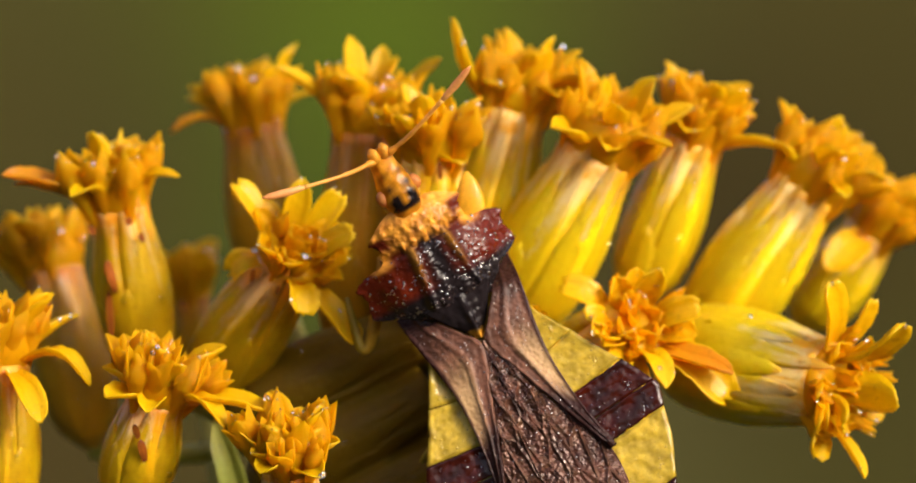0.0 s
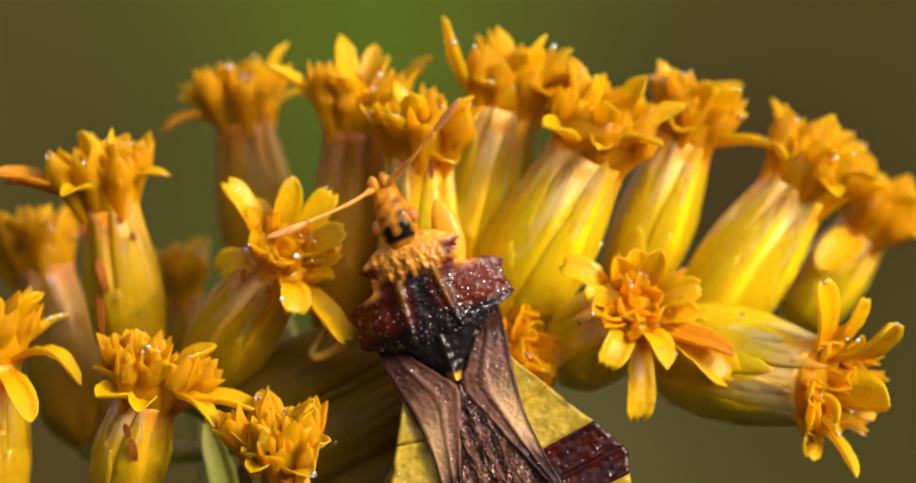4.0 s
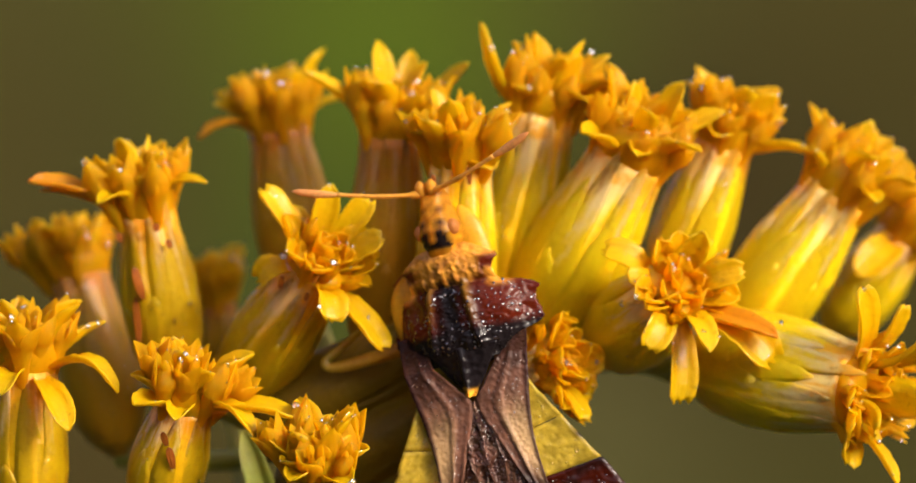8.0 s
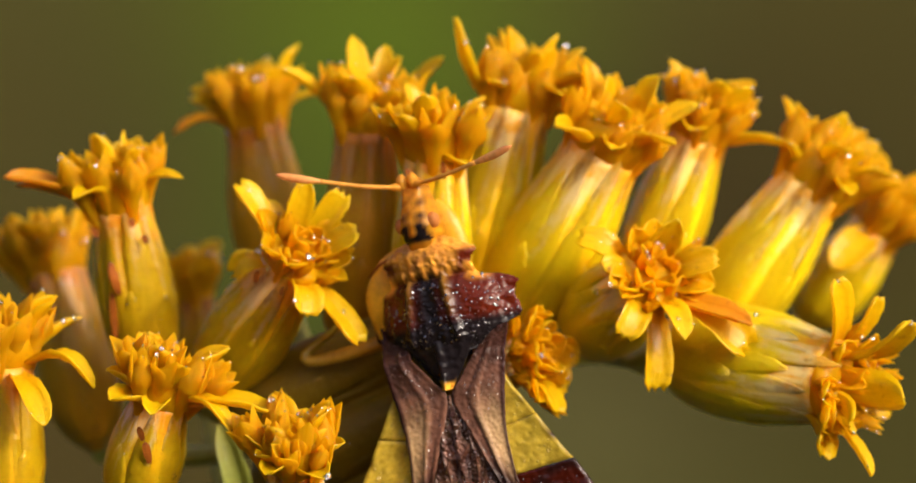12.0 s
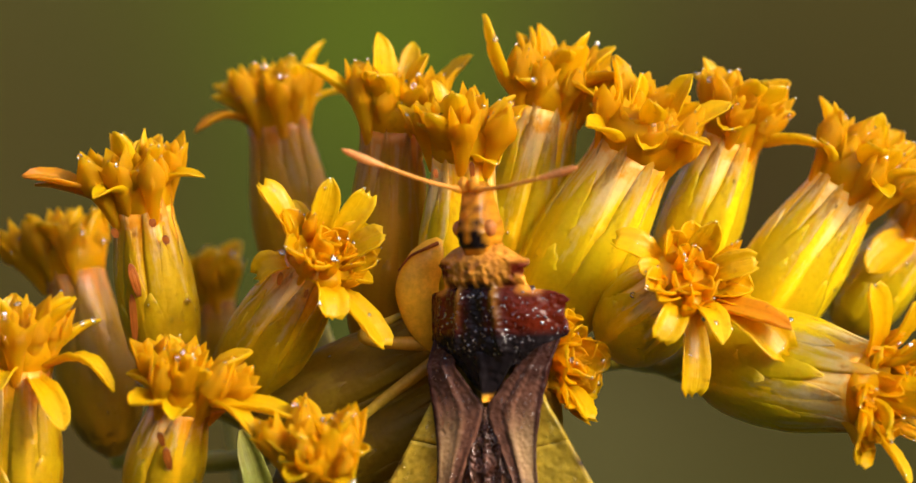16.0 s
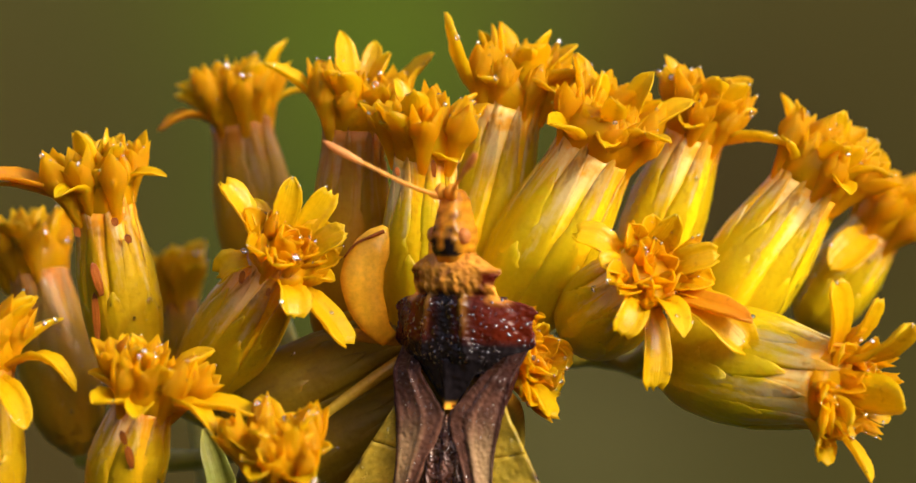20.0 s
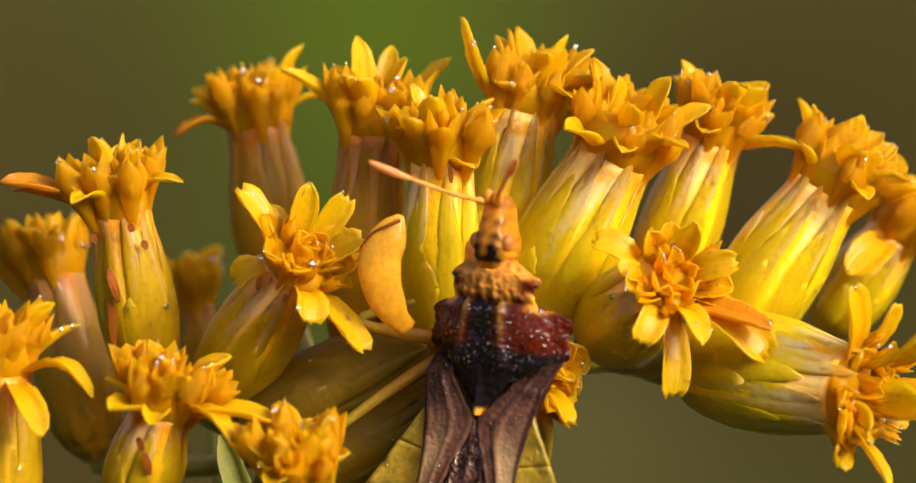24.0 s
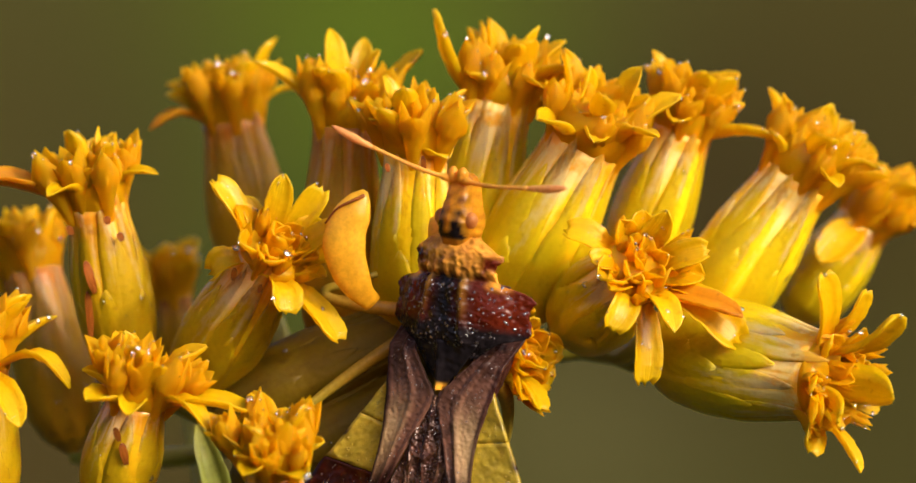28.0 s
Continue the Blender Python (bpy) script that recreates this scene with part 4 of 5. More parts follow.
FEELER_RIGHT = [
    (0.0, 0.822, -0.450, 0.350),
    (1.0, 0.822, -0.457, 0.339),
    (2.5, 0.907, -0.328, 0.265),
    (4.5, 0.768, -0.429, 0.476),
    (5.0, 0.781, -0.276, 0.561),
    (5.5, 0.851, -0.293, 0.436),
    (6.0, 0.853, -0.282, 0.438),
    (7.0, 0.870, -0.259, 0.419),
    (8.0, 0.942, -0.172, 0.290),
    (9.0, 0.970, -0.211, 0.120),
    (10.0, 0.966, -0.213, 0.149),
    (11.0, 0.986, -0.124, 0.115),
    (12.0, 0.965, -0.221, 0.142),
    (14.5, 0.976, -0.208, 0.072),
    (15.5, 0.993, -0.075, 0.093),
    (16.0, 0.978, -0.109, 0.179),
    (17.0, 0.933, -0.286, 0.220),
    (18.0, 0.950, -0.239, 0.200),
    (19.0, 0.884, -0.400, 0.242),
    (20.0, 0.625, -0.676, 0.391),
    (21.0, 0.827, -0.441, 0.350),
    (23.5, 0.699, -0.586, 0.411),
    (25.0, 0.264, -0.898, 0.353),
    (26.5, 0.208, -0.914, 0.348),
    (27.0, 0.683, -0.696, 0.219),
    (28.0, 0.992, -0.075, 0.100),
]


def bug_turn(lean, nod, roll):
    """The bug's turn: leaning to its left in the picture plane, nodding, and rolling about its long axis."""
    return Matrix.Rotation(-radians(lean), 4, "Y") @ Matrix.Rotation(radians(nod), 4, "X") @ Matrix.Rotation(-radians(roll), 4, "Z")


def bug_pose(row):
    t, u, v, lean, nod, roll = row
    return Matrix.Translation(site(u, v, float(np.interp(t, (2.5, 5.0), (-3.2, -2.4))))) @ bug_turn(lean, nod, roll)


bug = new("ambush_bug")
bug.matrix_basis = bug_pose(BUG_ROWS[0])
tagged(bug, "brown, black and yellow ambush bug clinging to the flower heads", "insect")

BLACK = np.array((0.012, 0.009, 0.010))
DARK = np.array((0.030, 0.009, 0.007))
RED = np.array((0.088, 0.011, 0.004))
AMBER = np.array((0.88, 0.42, 0.04))
TAN = np.array((0.30, 0.17, 0.09))
WOOD = np.array((0.140, 0.062, 0.039))
LEMON = np.array((0.70, 0.50, 0.05))


def lerp(a, b, f):
    f = np.clip(f, 0, 1)
    return a * (1 - f) + b * f


def nz(x, y, z, s):
    return noise.noise(Vector((x * s, y * s, z * s)))


def granules(P, N, count, small, large, parent, label, seed, first=2, tone=(0.03, 0.012, 0.010)):
    """Tiny flat shining grains strewn over a plate given by its grid of points."""
    g = np.random.default_rng(seed)
    n, m = P.shape[:2]
    V, F = [], []
    for _ in range(count):
        i, j = int(g.integers(first, n - 2)), int(g.integers(1, m - 2))
        a, b = g.random(2)
        p = P[i, j] * (1 - a) + P[i + 1, j] * a + (P[i, j + 1] - P[i, j]) * b
        r = small + (large - small) * g.random() ** 2
        q = np.array((Vector(N[i, j]) + Vector(g.normal(0, 0.18, 3))).to_track_quat("Z", "Y").to_matrix())
        F += [tuple(len(V) + k for k in f) for f in DROP_F]
        V += list(((DROP_V * (r, r, r * 0.26)) @ q.T + p) * U)
    gm = mesh_of("granulation", V, F, None, np.tile(np.array(tone), (len(V), 1)))
    tagged(part("granulation", gm, M_BEAD, parent, label), kind="stuff")


def pronotum():
    zz = [142, 134, 123, 111, 104, 97, 87, 67, 58, 53, 44, 34, 24, 10, -9, -28, -35, -42, -49, -66, -84]
    ww = [41, 57, 72, 90, 93, 84, 80, 81, 92, 119, 136, 147, 141, 138, 142, 147, 136, 122, 102, 82, 60]
    n, m = 100, 81
    P = np.zeros((n, m, 3))
    T = np.zeros((n, m, 3))
    for i in range(n):
        z = 142 - 226 * i / (n - 1)
        zc = z * 0.88 + 3
        w = float(np.interp(-z, [-a for a in zz], ww))
        w += 2.6 * nz(z, 3.1, 0, 0.16) + 1.6 * nz(z, 9.7, 0, 0.45)
        back = np.clip((-z - 40) / 36, 0, 1)
        for j in range(m):
            e = (j / (m - 1) - 0.5) * 2
            x = w * e
            ax = abs(x)
            y = 76 * (ax / 143) ** 1.6
            y -= 9 * math.exp(-((ax - 34 - 0.10 * (60 - z)) / 7) ** 2) * (1 if z > -60 else 0.3) * np.clip((74 - z) / 12, 0, 1)      # twin keels
            y += 7 * math.exp(-(x / 16) ** 2) * np.clip((90 - z) / 40, 0, 1)                            # groove between them
            y += 9 * math.exp(-((z - 64) / 9) ** 2)                                                    # furrow behind the front lobe
            y += 20 * max(0, (z - 105) / 37) ** 2
            y -= 9 * np.clip((ax - 118) / 30, 0, 1) ** 1.5                                              # upturned flange
            y -= 12 * math.exp(-((ax - 92) / 26) ** 2) * math.exp(-((z - 0) / 34) ** 2)                 # swollen side lobes
            y += 16 * back * back
            finger = max(0.0, math.cos(x * 2 * math.pi / 23)) ** 0.5 * np.clip((49 - ax) / 6, 0, 1) * np.clip((z - 60) / 8, 0, 1) * np.clip((116 - z) / 12, 0, 1)
            y -= 4.0 * finger * math.exp(-((z - 70) / 9) ** 2) + 1.0 * finger                                                                             # rounded ribs of the front lobe
            if z > 66:
                y -= 5 * max(0, nz(x, z, 1.0, 0.085)) + 3 * max(0, nz(x, z, 4.0, 0.17))
            y += 1.6 * nz(x, z, 8.0, 0.22)
            P[i, j] = (x * 0.97, y, zc)
            c = lerp(DARK, RED, (ax - 6) / 64 + 0.5 * nz(x, z, 5.0, 0.03))
            c = lerp(c, BLACK, math.exp(-(x / 17) ** 2) * 1.3 + 1.2 * np.clip((-z - 16) / 20, 0, 1))
            keel = math.exp(-((ax - 34 - 0.10 * (60 - z)) / 6) ** 2) * np.clip((z + 20) / 80, 0, 1) * np.clip((72 - z) / 8, 0, 1)
            c = lerp(c, AMBER * 0.45, keel * 0.6)
            amber = lerp(np.array((0.84, 0.37, 0.04)), np.array((0.55, 0.21, 0.03)), 0.5 + nz(x, z, 7.0, 0.07))
            c = lerp(c, amber * 0.60, np.clip((66 - ax) / 10, 0, 1) * np.clip((z - 66) / 10, 0, 1) * 0.8)
            c = lerp(c, amber * 0.9, max(finger, np.clip((z - 100) / 14, 0, 1) * np.clip((66 - ax) / 10, 0, 1)) + 0.3 * nz(x, z, 3.0, 0.06) * (z > 60))
            patch = math.exp(-((ax - 70) / 24) ** 4) * math.exp(-((z - 122) / 13) ** 4)
            notch = math.exp(-((ax - 88 - 0.12 * max(0, 66 - z)) / 17) ** 4) * math.exp(-((z - 66) / 17) ** 4)
            T[i, j] = lerp(c, amber, max(patch, notch) * 1.2)
    N = grid_normals(P)
    if N[48, 40][1] > 0:
        N = -N
    th = 10 + 26 * (1 - np.linspace(-1, 1, m)[None, :] ** 2) ** 0.7 * np.ones((n, 1))
    granules(P, N, 380, 0.9, 3.2, bug, "shiny dark granulation of the shield", 5, 36)
    return part("pronotum", slab("pronotum", P * U, N, th * U, None, T), M_SHELL, bug, "dark red-brown shield with amber front")


def loft(name, rows, sides, tint):
    """A body from cross-sections (z, half width, top y, bottom y)."""
    V, F, T, UV = [], [], [], []
    for i, (z, w, yt, yb) in enumerate(rows):
        for k in range(sides):
            a = 2 * math.pi * k / sides
            cx, cy = math.cos(a), math.sin(a)
            x = w * math.copysign(abs(cx) ** 0.75, cx)
            y = (yt + yb) / 2 + (yb - yt) / 2 * math.copysign(abs(cy) ** 0.75, cy)
            b_ = 1.5 * nz(x, z, y * 0.1, 0.12)
            V.append(((x + b_) * U, (y + b_) * U, z * U))
            T.append(tint(x, y, z))
            UV.append((k / sides, i / (len(rows) - 1)))
    for i in range(len(rows) - 1):
        for k in range(sides):
            k2 = (k + 1) % sides
            F.append((i * sides + k, i * sides + k2, (i + 1) * sides + k2, (i + 1) * sides + k))
    F.append(tuple(reversed(range(sides))))
    F.append(tuple(range((len(rows) - 1) * sides, len(rows) * sides)))
    return mesh_of(name, V, F, UV, np.array(T))


def dense(rows, n):
    rows = np.asarray(rows, float)
    s = np.linspace(0, 1, len(rows))
    return [[float(np.interp(f, s, rows[:, c])) for c in range(rows.shape[1])] for f in np.linspace(0, 1, n)]


def bug_head():
    def tint(x, y, z):
        c = lerp(np.array((0.86, 0.40, 0.02)), np.array((0.50, 0.19, 0.012)), 0.40 + nz(x, z, 1.0, 0.09))
        spot = math.exp(-((abs(x) - 15) / 9) ** 2) * (math.exp(-((z - 138) / 15) ** 2) * 2.2 + 0.9 * math.exp(-((z - 166) / 7) ** 2) + 0.6 * math.exp(-((z - 188) / 6) ** 2))
        spot = max(spot, 1.3 * math.exp(-((z - 127) / 6) ** 2) * (1 if abs(x) < 26 else 0))
        return lerp(c, BLACK, spot if y < 12 else 0)
    rows = dense([(106, 22, 8, 60), (120, 26, -2, 66), (132, 29, -10, 70), (148, 33, -12, 72), (164, 31, -9, 72), (182, 26, -6, 68), (199, 23, -3, 62),
                  (216, 21, 2, 56), (228, 16, 8, 48), (233, 8, 18, 38)], 36)
    h = part("head", loft("head", rows, 28, tint), M_AMBER, bug, "narrow amber head with black spots")
    for s in (-1, 1):
        me = bpy.data.meshes.new("eye")
        bm = bmesh.new()
        bmesh.ops.create_uvsphere(bm, u_segments=18, v_segments=12, radius=12 * U)
        for v in bm.verts:
            v.co.z *= 1.15
            v.co += Vector((s * 30, 14, 156)) * U
        bm.to_mesh(me)
        bm.free()
        me.polygons.foreach_set("use_smooth", np.ones(len(me.polygons), dtype=bool))
        lay = me.color_attributes.new("tint", "FLOAT_COLOR", "POINT")
        lay.data.foreach_set("color", np.tile(np.array((0.70, 0.28, 0.07, 1.0), dtype=np.float32), len(me.vertices)))
        part("eye", me, M_AMBER, h, "orange-red compound eye")
        knob = tube("snout_lobe", smooth_line(np.array([(s * 9, 6, 217), (s * 10, 2, 231), (s * 10, 2, 242)]) * U, 7), np.array((9, 10, 10.5, 10, 9, 6, 2.5)) * U, 10, 1.0, lambda f, w: AMBER)
        part("snout_lobe", knob, M_AMBER, h)
    # dark band behind the head
    neck = loft("neck", dense([(92, 42, 30, 60), (100, 40, 26, 62), (111, 34, 22, 62), (120, 30, 18, 60)], 12), 24, lambda x, y, z: lerp(AMBER * 0.6, RED, 0.5 + 2 * nz(x, z, 3.0, 0.1)))
    part("neck", neck, M_SHELL, bug)
    return h


def scutellum():
    n, m = 30, 25
    P = np.zeros((n, m, 3))
    T = np.zeros((n, m, 3))
    for i in range(n):
        f = i / (n - 1)
        z = -48 - 84 * f
        w = 62 * (1 - f) ** 0.9 + 5
        for j in range(m):
            e = (j / (m - 1) - 0.5) * 2
            x = w * e
            y = 12 + 10 * f + 12 * abs(e) ** 2 - 7 * math.exp(-(x / 6) ** 2) + 1.5 * nz(x, z, 2.0, 0.2)
            P[i, j] = (x, y, z)
            T[i, j] = lerp(BLACK, AMBER, (f - 0.80) * 8 + 0.5 * nz(x, z, 1.0, 0.1) - (abs(e) > 0.9))
    N = grid_normals(P)
    N = -N if N[10, 12][1] > 0 else N
    part("scutellum", slab("scutellum", P * U, N, 14 * U, None, T), M_SHELL, bug, "black triangular plate with amber tip")


def ribbon(name, inner, outer, n, m, yfun, tfun, thick, material, parent, label="", grains=0):
    """A thin plate between two edges of (x, z) points."""
    a, b = smooth_line([(x, 0, z) for x, z in inner], n), smooth_line([(x, 0, z) for x, z in outer], n)
    P = np.zeros((n, m, 3))
    T = np.zeros((n, m, 3))
    for i in range(n):
        for j in range(m):
            f = j / (m - 1)
            p = a[i] * (1 - f) + b[i] * f
            P[i, j] = (p[0], yfun(p[0], p[2], f, i / (n - 1)), p[2])
            T[i, j] = tfun(p[0], p[2], f, i / (n - 1))
    N = grid_normals(P)
    N = -N if N[n // 2, m // 2][1] > 0 else N
    if grains:
        granules(P, N, grains, 0.8, 2.0, parent, "fine shining grains", n + grains, 2, tuple(T.reshape(-1, 3).mean(0)))
    return part(name, slab(name, P * U, N, thick * U, None, T), material, parent, label)


def wings(ab):
    for s in (-1, 1):
        def y_cor(x, z, f, g):
            ax = abs(x)
            return 24 + 52 * float(np.clip((z + 74) / 50, 0, 1)) + 0.0022 * (ax - 30) ** 2 - 5 * math.exp(-((f - 0.42) / 0.06) ** 2) - 4 * math.exp(-((f - 0.97) / 0.05) ** 2) - 3 * math.exp(-((f - 0.02) / 0.05) ** 2) + 1.5 * nz(x, z, 3.0, 0.12)

        def t_cor(x, z, f, g):
            c = lerp(WOOD * 1.3, WOOD * 0.45, 0.5 + 0.8 * nz(x, z, 6.0, 0.05) + 0.9 * nz(f * 11 + s, g * 2.0, 3.0, 1.0))
            pale = math.exp(-((g - 0.66) / 0.13) ** 2) * np.clip((f - 0.34) / 0.2, 0, 1) * (0.85 + 0.5 * nz(f * 9, g * 3, 1.0, 1.0))
            c = lerp(c, np.array((0.52, 0.34, 0.16)), pale)
            c = lerp(c, DARK * 0.8, np.clip((g - 0.76) / 0.06, 0, 1))
            # dark brown wing base, with the shade behind the shield painted in
            c = lerp(c, DARK * 0.7, np.clip((0.40 - g) / 0.22, 0, 1) * 0.8)
            return lerp(c, DARK, (f > 0.93) * 0.9)
        ribbon("corium", [(s * 60, -14), (s * 58, -66), (s * 26, -112), (s * 4, -146), (s * 30, -215), (s * 58, -290), (s * 104, -402)],
               [(s * 112, -8), (s * 108, -62), (s * 101, -110), (s * 92, -165), (s * 87, -230), (s * 94, -320), (s * 106, -404)], 46, 17, y_cor, t_cor, 6, M_WING, ab,
               "brown leathery forewing with a pale patch", 160)

    def y_mem(x, z, f, g):
        return 27 + 0.0016 * x * x - 5 * math.exp(-((abs(x) - 26) / 5) ** 2) - 6 * math.exp(-(x / 5) ** 2) * (g < 0.45) + 2.5 * nz(x, z, 4.0, 0.06)

    def t_mem(x, z, f, g):
        c = lerp(np.array((0.19, 0.088, 0.05)), np.array((0.06, 0.024, 0.014)), 0.5 + 1.6 * nz(x, z, 9.0, 0.035))
        return lerp(c, np.array((0.065, 0.027, 0.016)), g * 0.9)
    ribbon("wing_membrane", [(-2, -140), (-28, -215), (-54, -290), (-100, -402), (-84, -520), (-20, -612)], [(2, -140), (28, -215), (54, -290), (100, -402), (84, -520), (20, -612)],
           60, 33, y_mem, t_mem, 4, M_MEMBRANE, ab, "glossy bronze veined wing membrane", 380)


def abdomen():
    body = loft("abdomen", dense([(-70, 70, 44, 100), (-120, 72, 50, 130), (-220, 86, 54, 140), (-330, 100, 56, 140), (-440, 100, 56, 135), (-540, 80, 54, 120), (-610, 60, 50, 100), (-636, 20, 60, 86)][::-1], 40), 32,
                lambda x, y, z: lerp(LEMON * 0.55, AMBER * 0.5, 0.5 + nz(x, z, 1.0, 0.03)))
    ab = part("abdomen", body, M_AMBER, bug, "ochre abdomen under the wings")
    under = loft("thorax", dense([(60, 60, 80, 120), (0, 92, 74, 130), (-60, 92, 64, 130), (-130, 78, 50, 120)][::-1], 26), 28, lambda x, y, z: lerp(DARK, DARK * 2.2, 0.4 + nz(x, z, 2.0, 0.03)))
    part("thorax", under, M_WING, ab, "dark brown underside of the thorax")
    # side plates: yellow, two brown ones, yellow, brown
    cuts = ((-104, -196, 0), (-196, -280, 0), (-280, -336, 1), (-336, -384, 1), (-384, -500, 0), (-500, -612, 1))
    edge_z = [-104, -130, -170, -265, -290, -345, -375, -440, -520, -600, -640]
    edge_x = [86, 98, 122, 178, 195, 224, 214, 198, 160, 102, 30]
    for s in (-1, 1):
        for z0, z1, brown in cuts:
            zs = np.linspace(z0, z1 + 2.0, 6)
            outer = [(s * float(np.interp(-z, [-a for a in edge_z], edge_x)), z) for z in zs]
            inner = [(s * min(70, abs(o[0]) * 0.6), z - 14) for o, z in zip(outer, zs)]

            def y_pl(x, z, f, g):
                return 44 + 0.00022 * x * x * (0.6 + 0.4 * f) - 8 * f ** 3 - 3 * math.exp(-((g - 0.03) / 0.05) ** 2) + 2 * nz(x, z, 2.0, 0.05)

            def t_pl(x, z, f, g, brown=brown):
                c = lerp(RED * 0.8, DARK, 0.5 + 1.5 * nz(x, z, 4.0, 0.04)) if brown else lerp(LEMON * 1.1, LEMON * 0.62, 0.5 + 0.8 * nz(x, z, 6.0, 0.05) + 0.5 * nz(x, z, 2.0, 0.2))
                if not brown and z1 < -250 and z1 > -300:
                    c = lerp(c, RED * 0.5, math.exp(-((f - 0.98) / 0.05) ** 2) * math.exp(-((g - 0.45) / 0.10) ** 2) * 1.3)
                return lerp(c, c * 0.6, (f > 0.95) * 0.5)
            ribbon("side_plate", inner, outer, 14, 15, y_pl, t_pl, 7, M_RIM, ab, "dark brown side plate" if brown else "translucent yellow side plate", 36)
    return ab


def leg(name, pts, radii, label=""):
    q = smooth_line(np.array(pts, float) * U, 26)
    r = np.interp(np.linspace(0, 1, 26), np.linspace(0, 1, len(radii)), radii) * U
    return part(name, tube(name, q, r, 10, 1.0, lambda f, w: lerp(AMBER * 0.7, LEMON * 0.65, f * 1.6)), M_LEG, bug, label)


def walking_legs():
    """The legs; the two on the left are returned, to be moved on their own."""
    mid = leg("middle_leg", [(155, 10, 42), (80, 2, 18), (12, 0, 2), (-2, 0, 12), (22, 4, 34), (66, 8, 72)], [13, 12, 9, 8, 7, 5], "thin bent ochre leg")
    leg("middle_leg", [(40, 90, -40), (50, 150, -40), (30, 210, -60), (10, 240, -90)], [12, 13, 9, 6], "thin ochre leg")
    hind = leg("hind_leg", [(60, 10, 40), (0, 0, 0), (-60, -6, -42), (-120, -12, -88), (-190, -10, -140)], [11, 11, 9, 7, 5], "thin ochre leg")
    leg("hind_leg", [(40, 100, -90), (40, 160, -130), (20, 210, -180), (0, 240, -220)], [12, 14, 9, 6], "thin ochre leg")
    return mid, hind


def foreleg(s, label, size=1.0):
    """A swollen grasping foreleg; its own space: the broad flat thigh stands up from the joint."""
    pts = smooth_line(np.array([(36 * s, 20, -104), (14 * s, 4, -80), (-6 * s, 0, -36), (-10 * s, 0, 8), (8 * s, 0, 52), (26 * s, 0, 84)]) * U, 24)
    rad = np.interp(np.linspace(0, 1, 24), [0, 0.12, 0.3, 0.55, 0.78, 0.92, 1], [16, 19, 30, 37, 31, 18, 5]) * U * size
    thigh = part("foreleg", tube("foreleg", pts, rad, 24, 0.5, lambda f, w: lerp(np.array((0.86, 0.44, 0.016)), np.array((0.92, 0.55, 0.04)), f)), M_LEG, bug, label)
    cl = smooth_line(np.array([(24 * s, -12 * s, 76), (2 * s, -19 * s, 66), (-22 * s, -18 * s, 54), (-42 * s, -9 * s, 30)]) * U * size, 14)
    part("claw", tube("claw", cl, np.linspace(3.4, 1.4, 14) * U, 8, 1.0, lambda f, w: lerp(np.array((0.40, 0.12, 0.02)), np.array((0.25, 0.06, 0.015)), f)), M_AMBER, thigh, "curved dark claw folded on the thigh")
    return thigh


def feeler(side):
    """An antenna along its own z: thin joints and a spindle-shaped club."""
    a = smooth_line(np.array([(0, 0, 0), (side * -6, -8, 60), (side * -2, -10, 140)]) * U, 20)
    r = np.interp(np.linspace(0, 1, 20), [0, 0.1, 0.14, 0.45, 0.5, 0.55, 0.95, 1], [6.4, 6.8, 4.0, 3.8, 5.0, 3.4, 3.6, 4.6]) * U
    root = part("antenna", tube("antenna", a, r, 10, 1.0, lambda f, w: lerp(AMBER, np.array((0.84, 0.46, 0.09)), f)), M_LEG, bug, "thin amber antenna")
    c = smooth_line(np.array([(side * -2, -10, 138), (side * 3, -10, 175), (side * 6, -8, 216)]) * U, 14)
    rr = np.interp(np.linspace(0, 1, 14), [0, 0.12, 0.5, 0.85, 1], [3.2, 5, 7.4, 5.6, 1.4]) * U
    part("club", tube("club", c, rr, 10, 1.0, lambda f, w: lerp(np.array((0.88, 0.48, 0.14)), np.array((0.80, 0.36, 0.12)), f)), M_LEG, root, "reddish club of the antenna")
    return root


pronotum()
bug_head()
scutellum()
hind_body = abdomen()
wings(hind_body)
left_leg, trailing_leg = walking_legs()
left_claw = foreleg(1, "swollen ochre grasping foreleg", 1.0)
right_claw = foreleg(-1, "swollen ochre grasping foreleg", 0.75)
left_feeler = feeler(-1)
right_feeler = feeler(1)


def turn_at(t):
    """The bug's turn at a time, between its rows."""
    ts = [r[0] for r in BUG_ROWS]
    return bug_turn(*[float(np.interp(t, ts, [r[c] for r in BUG_ROWS])) for c in (3, 4, 5)])


def hind_pose(row):
    """The hind body keeps facing the lens while the shield rolls; it hinges behind the shield."""
    t, u, v, lean, nod, roll = row
    bend, pitch, share = (float(np.interp(t, (0, 2.5, 5, 8, 16, 25), c)) for c in ((0, 0, 1, 2, -2, -4), (-10, -10, -5, -4, 0, 0), (0.12, 0.12, 0.2, 0.25, 0.6, 0.7)))
    pin = Matrix.Translation(Vector((0, 26, -90)) * U)
    return pin @ bug_turn(lean, nod, roll).inverted() @ bug_turn(lean + bend, pitch, roll * share) @ pin.inverted()


def aim(base, way):
    q = Vector(way).normalized().to_track_quat("Z", "Y")
    return Matrix.Translation(Vector(base) * U) @ q.to_matrix().to_4x4()


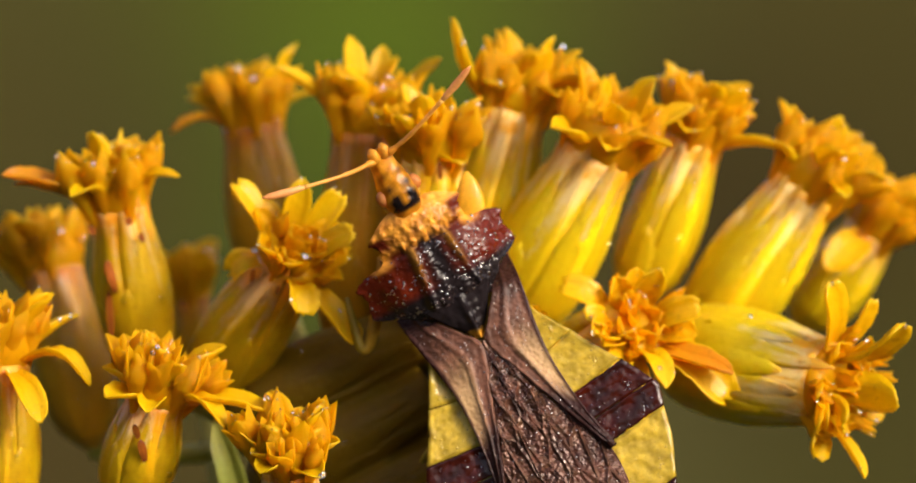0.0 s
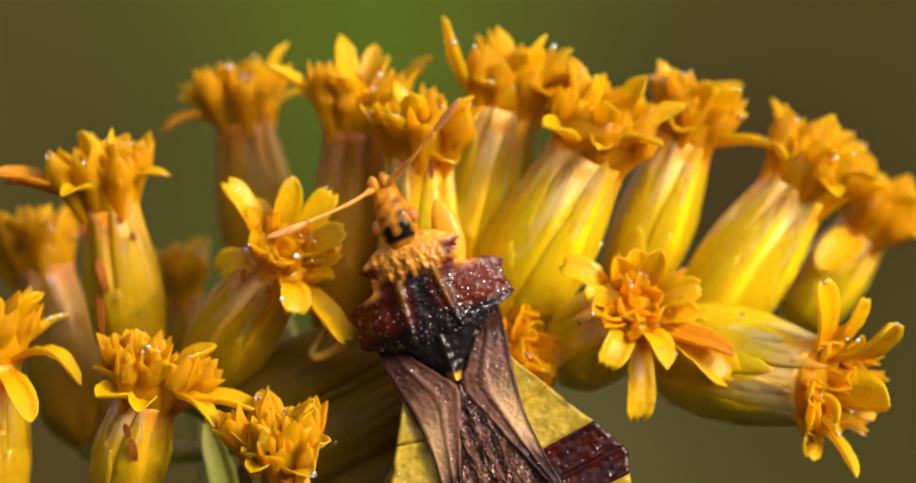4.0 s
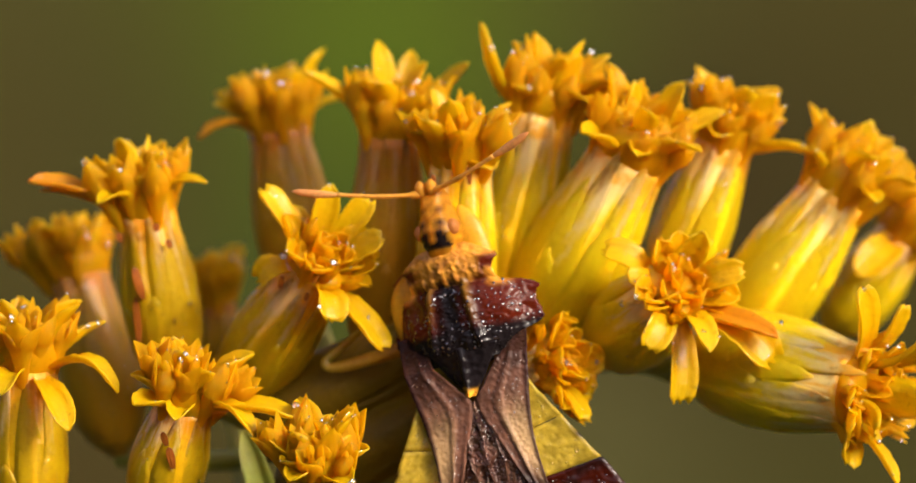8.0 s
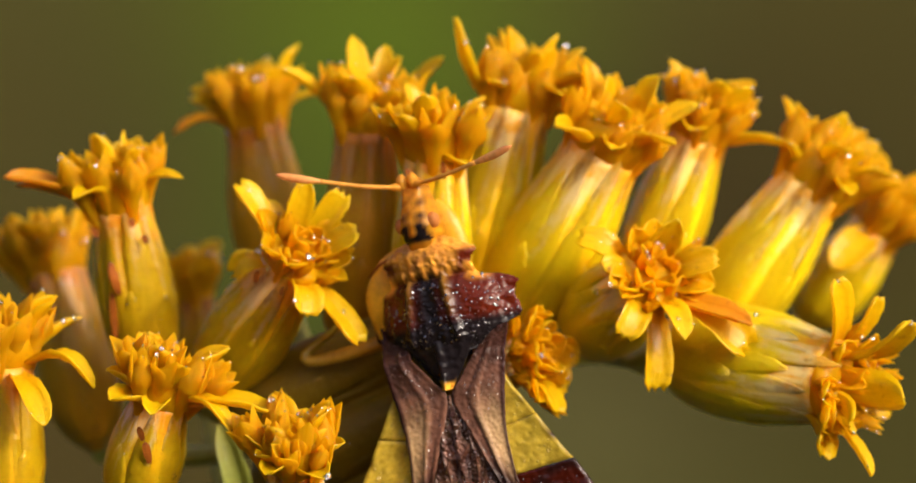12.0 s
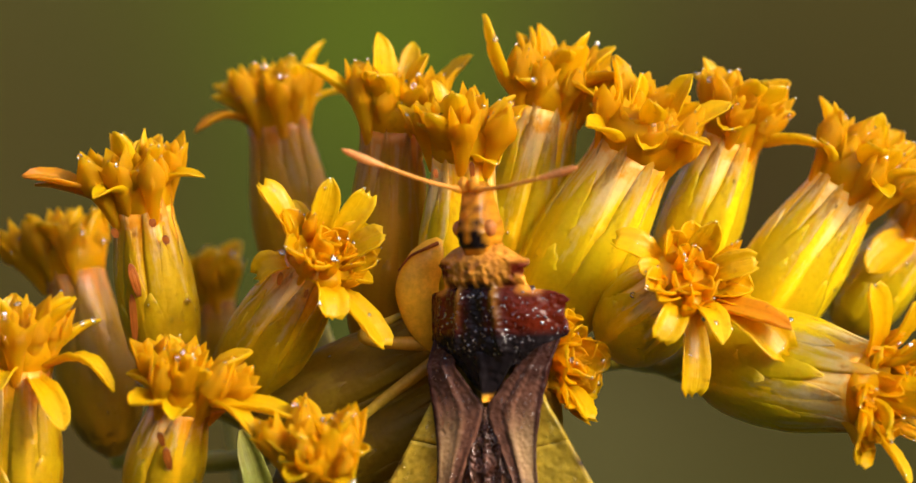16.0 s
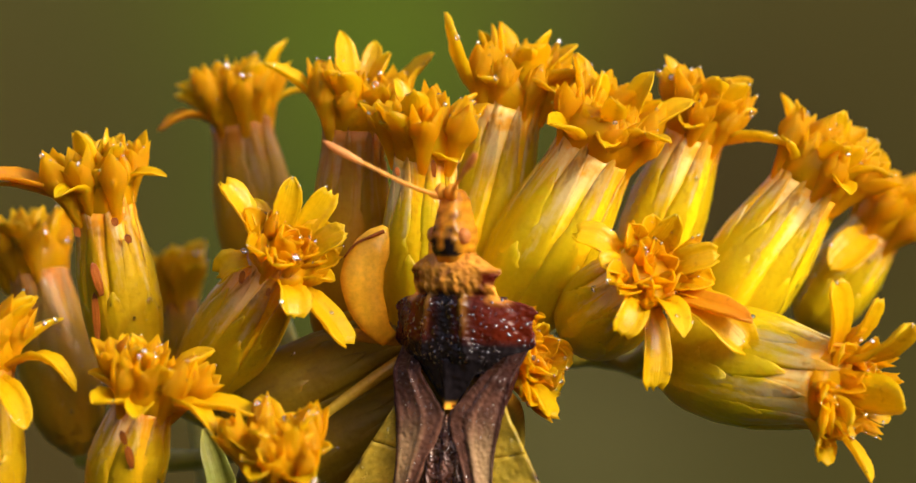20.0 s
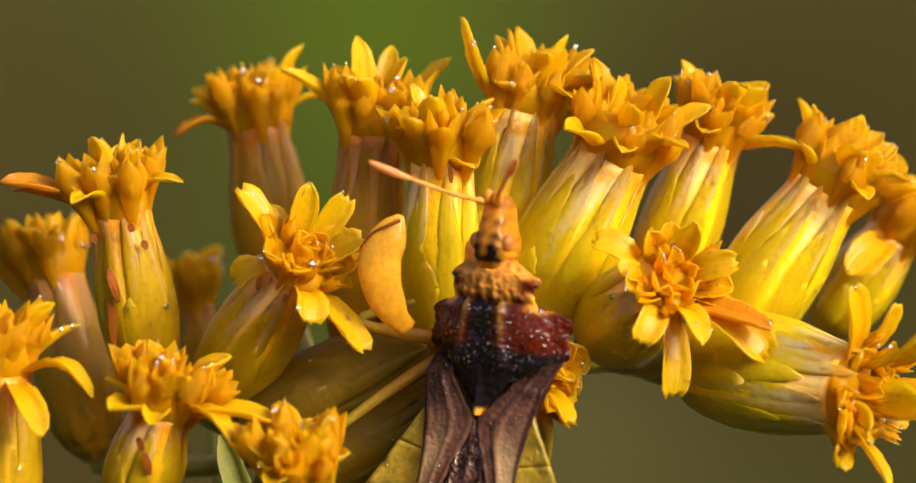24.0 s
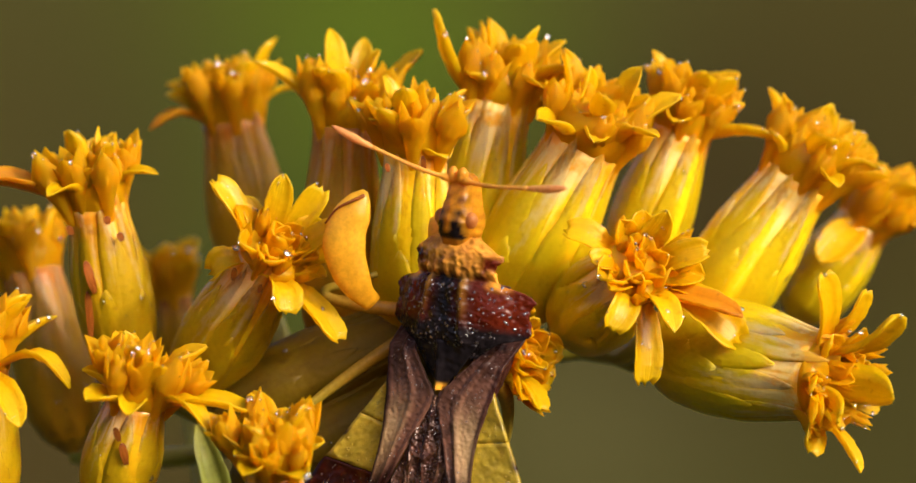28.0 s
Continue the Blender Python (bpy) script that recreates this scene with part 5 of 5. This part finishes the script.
def beside(t, x, y, z, lean):
    """A pose beside the bug, in upright directions, turned into the bug's own space."""
    return turn_at(t).inverted() @ Matrix.Translation(Vector((x, y, z)) * U) @ Matrix.Rotation(radians(lean), 4, "Y")


def motions():
    walk(bug, [(r[0], bug_pose(r)) for r in BUG_ROWS])
    walk(hind_body, [(r[0], hind_pose(r)) for r in BUG_ROWS])
    walk(left_feeler, [(t, aim((-13, 2, 220), w)) for t, *w in FEELER_LEFT])
    walk(right_feeler, [(t, aim((13, 2, 220), w)) for t, *w in FEELER_RIGHT])
    walk(left_claw, [(t, beside(t, *p)) for t, *p in (
        (0, -40, 110, 10, 0), (2.5, -40, 110, 10, 0), (4.5, -40, 110, 20, 0), (12.5, -60, 110, 30, 0), (14.5, -60, 120, 40, 0), (16, -84, 130, 56, 0), (17, -112, 128, 76, 0),
        (19, -122, 120, 84, 0), (21.5, -132, 108, 94, 0), (23.5, -150, 75, 112, 0), (25, -148, 60, 118, 0), (28, -148, 60, 118, 0))])
    walk(left_leg, [(t, beside(t, *p)) for t, *p in (
        (0, -131, 130, -137, -65), (2.5, -131, 130, -130, -65), (4.5, -205, 140, -80, -8), (6, -212, 145, -72, 0), (12.5, -210, 145, -85, 0), (15, -190, 120, -60, 10), (17, -190, 150, -10, 20), (28, -195, 150, 25, 25))])
    walk(trailing_leg, [(t, beside(t, *p)) for t, *p in (
        (0, 90, 110, -130, -20), (4.5, 60, 110, -100, -20), (12.5, 40, 110, -100, -20), (15, -80, 140, -95, -8), (17, -117, 150, -100, 0), (21, -122, 150, -82, 0), (28, -122, 150, -85, 0))])
    walk(right_claw, [(t, beside(t, *p)) for t, *p in (
        (0, 30, 110, 80, 20), (2.5, 30, 110, 80, 20), (4.5, 26, 105, 104, 4), (5.5, 32, 100, 108, 4), (8, 34, 100, 108, 4), (12.5, 32, 100, 106, 4), (14.5, 24, 100, 100, 5), (16, 10, 80, 80, 10), (28, 0, 80, 70, 10))])
    base = mid_head.matrix_basis.copy()
    walk(mid_head, [(t, Matrix.Translation(Vector((x, 0, -z)) * U) @ base) for t, x, z in (
        (0, -22, 72), (1, -16, 74), (2.5, -14, 74), (4.5, -4, 27), (5, -3, 19), (6, 0, 16), (6.5, 0, 9), (7.5, 0, 3), (8.5, 0, -4), (10, 0, -7), (12.5, 0, -9), (14.5, 2, -9), (16, 7, -10), (19, 6, -13), (21.5, 6, -20), (23.5, 8, -13), (28, 8, -13))])


motions()
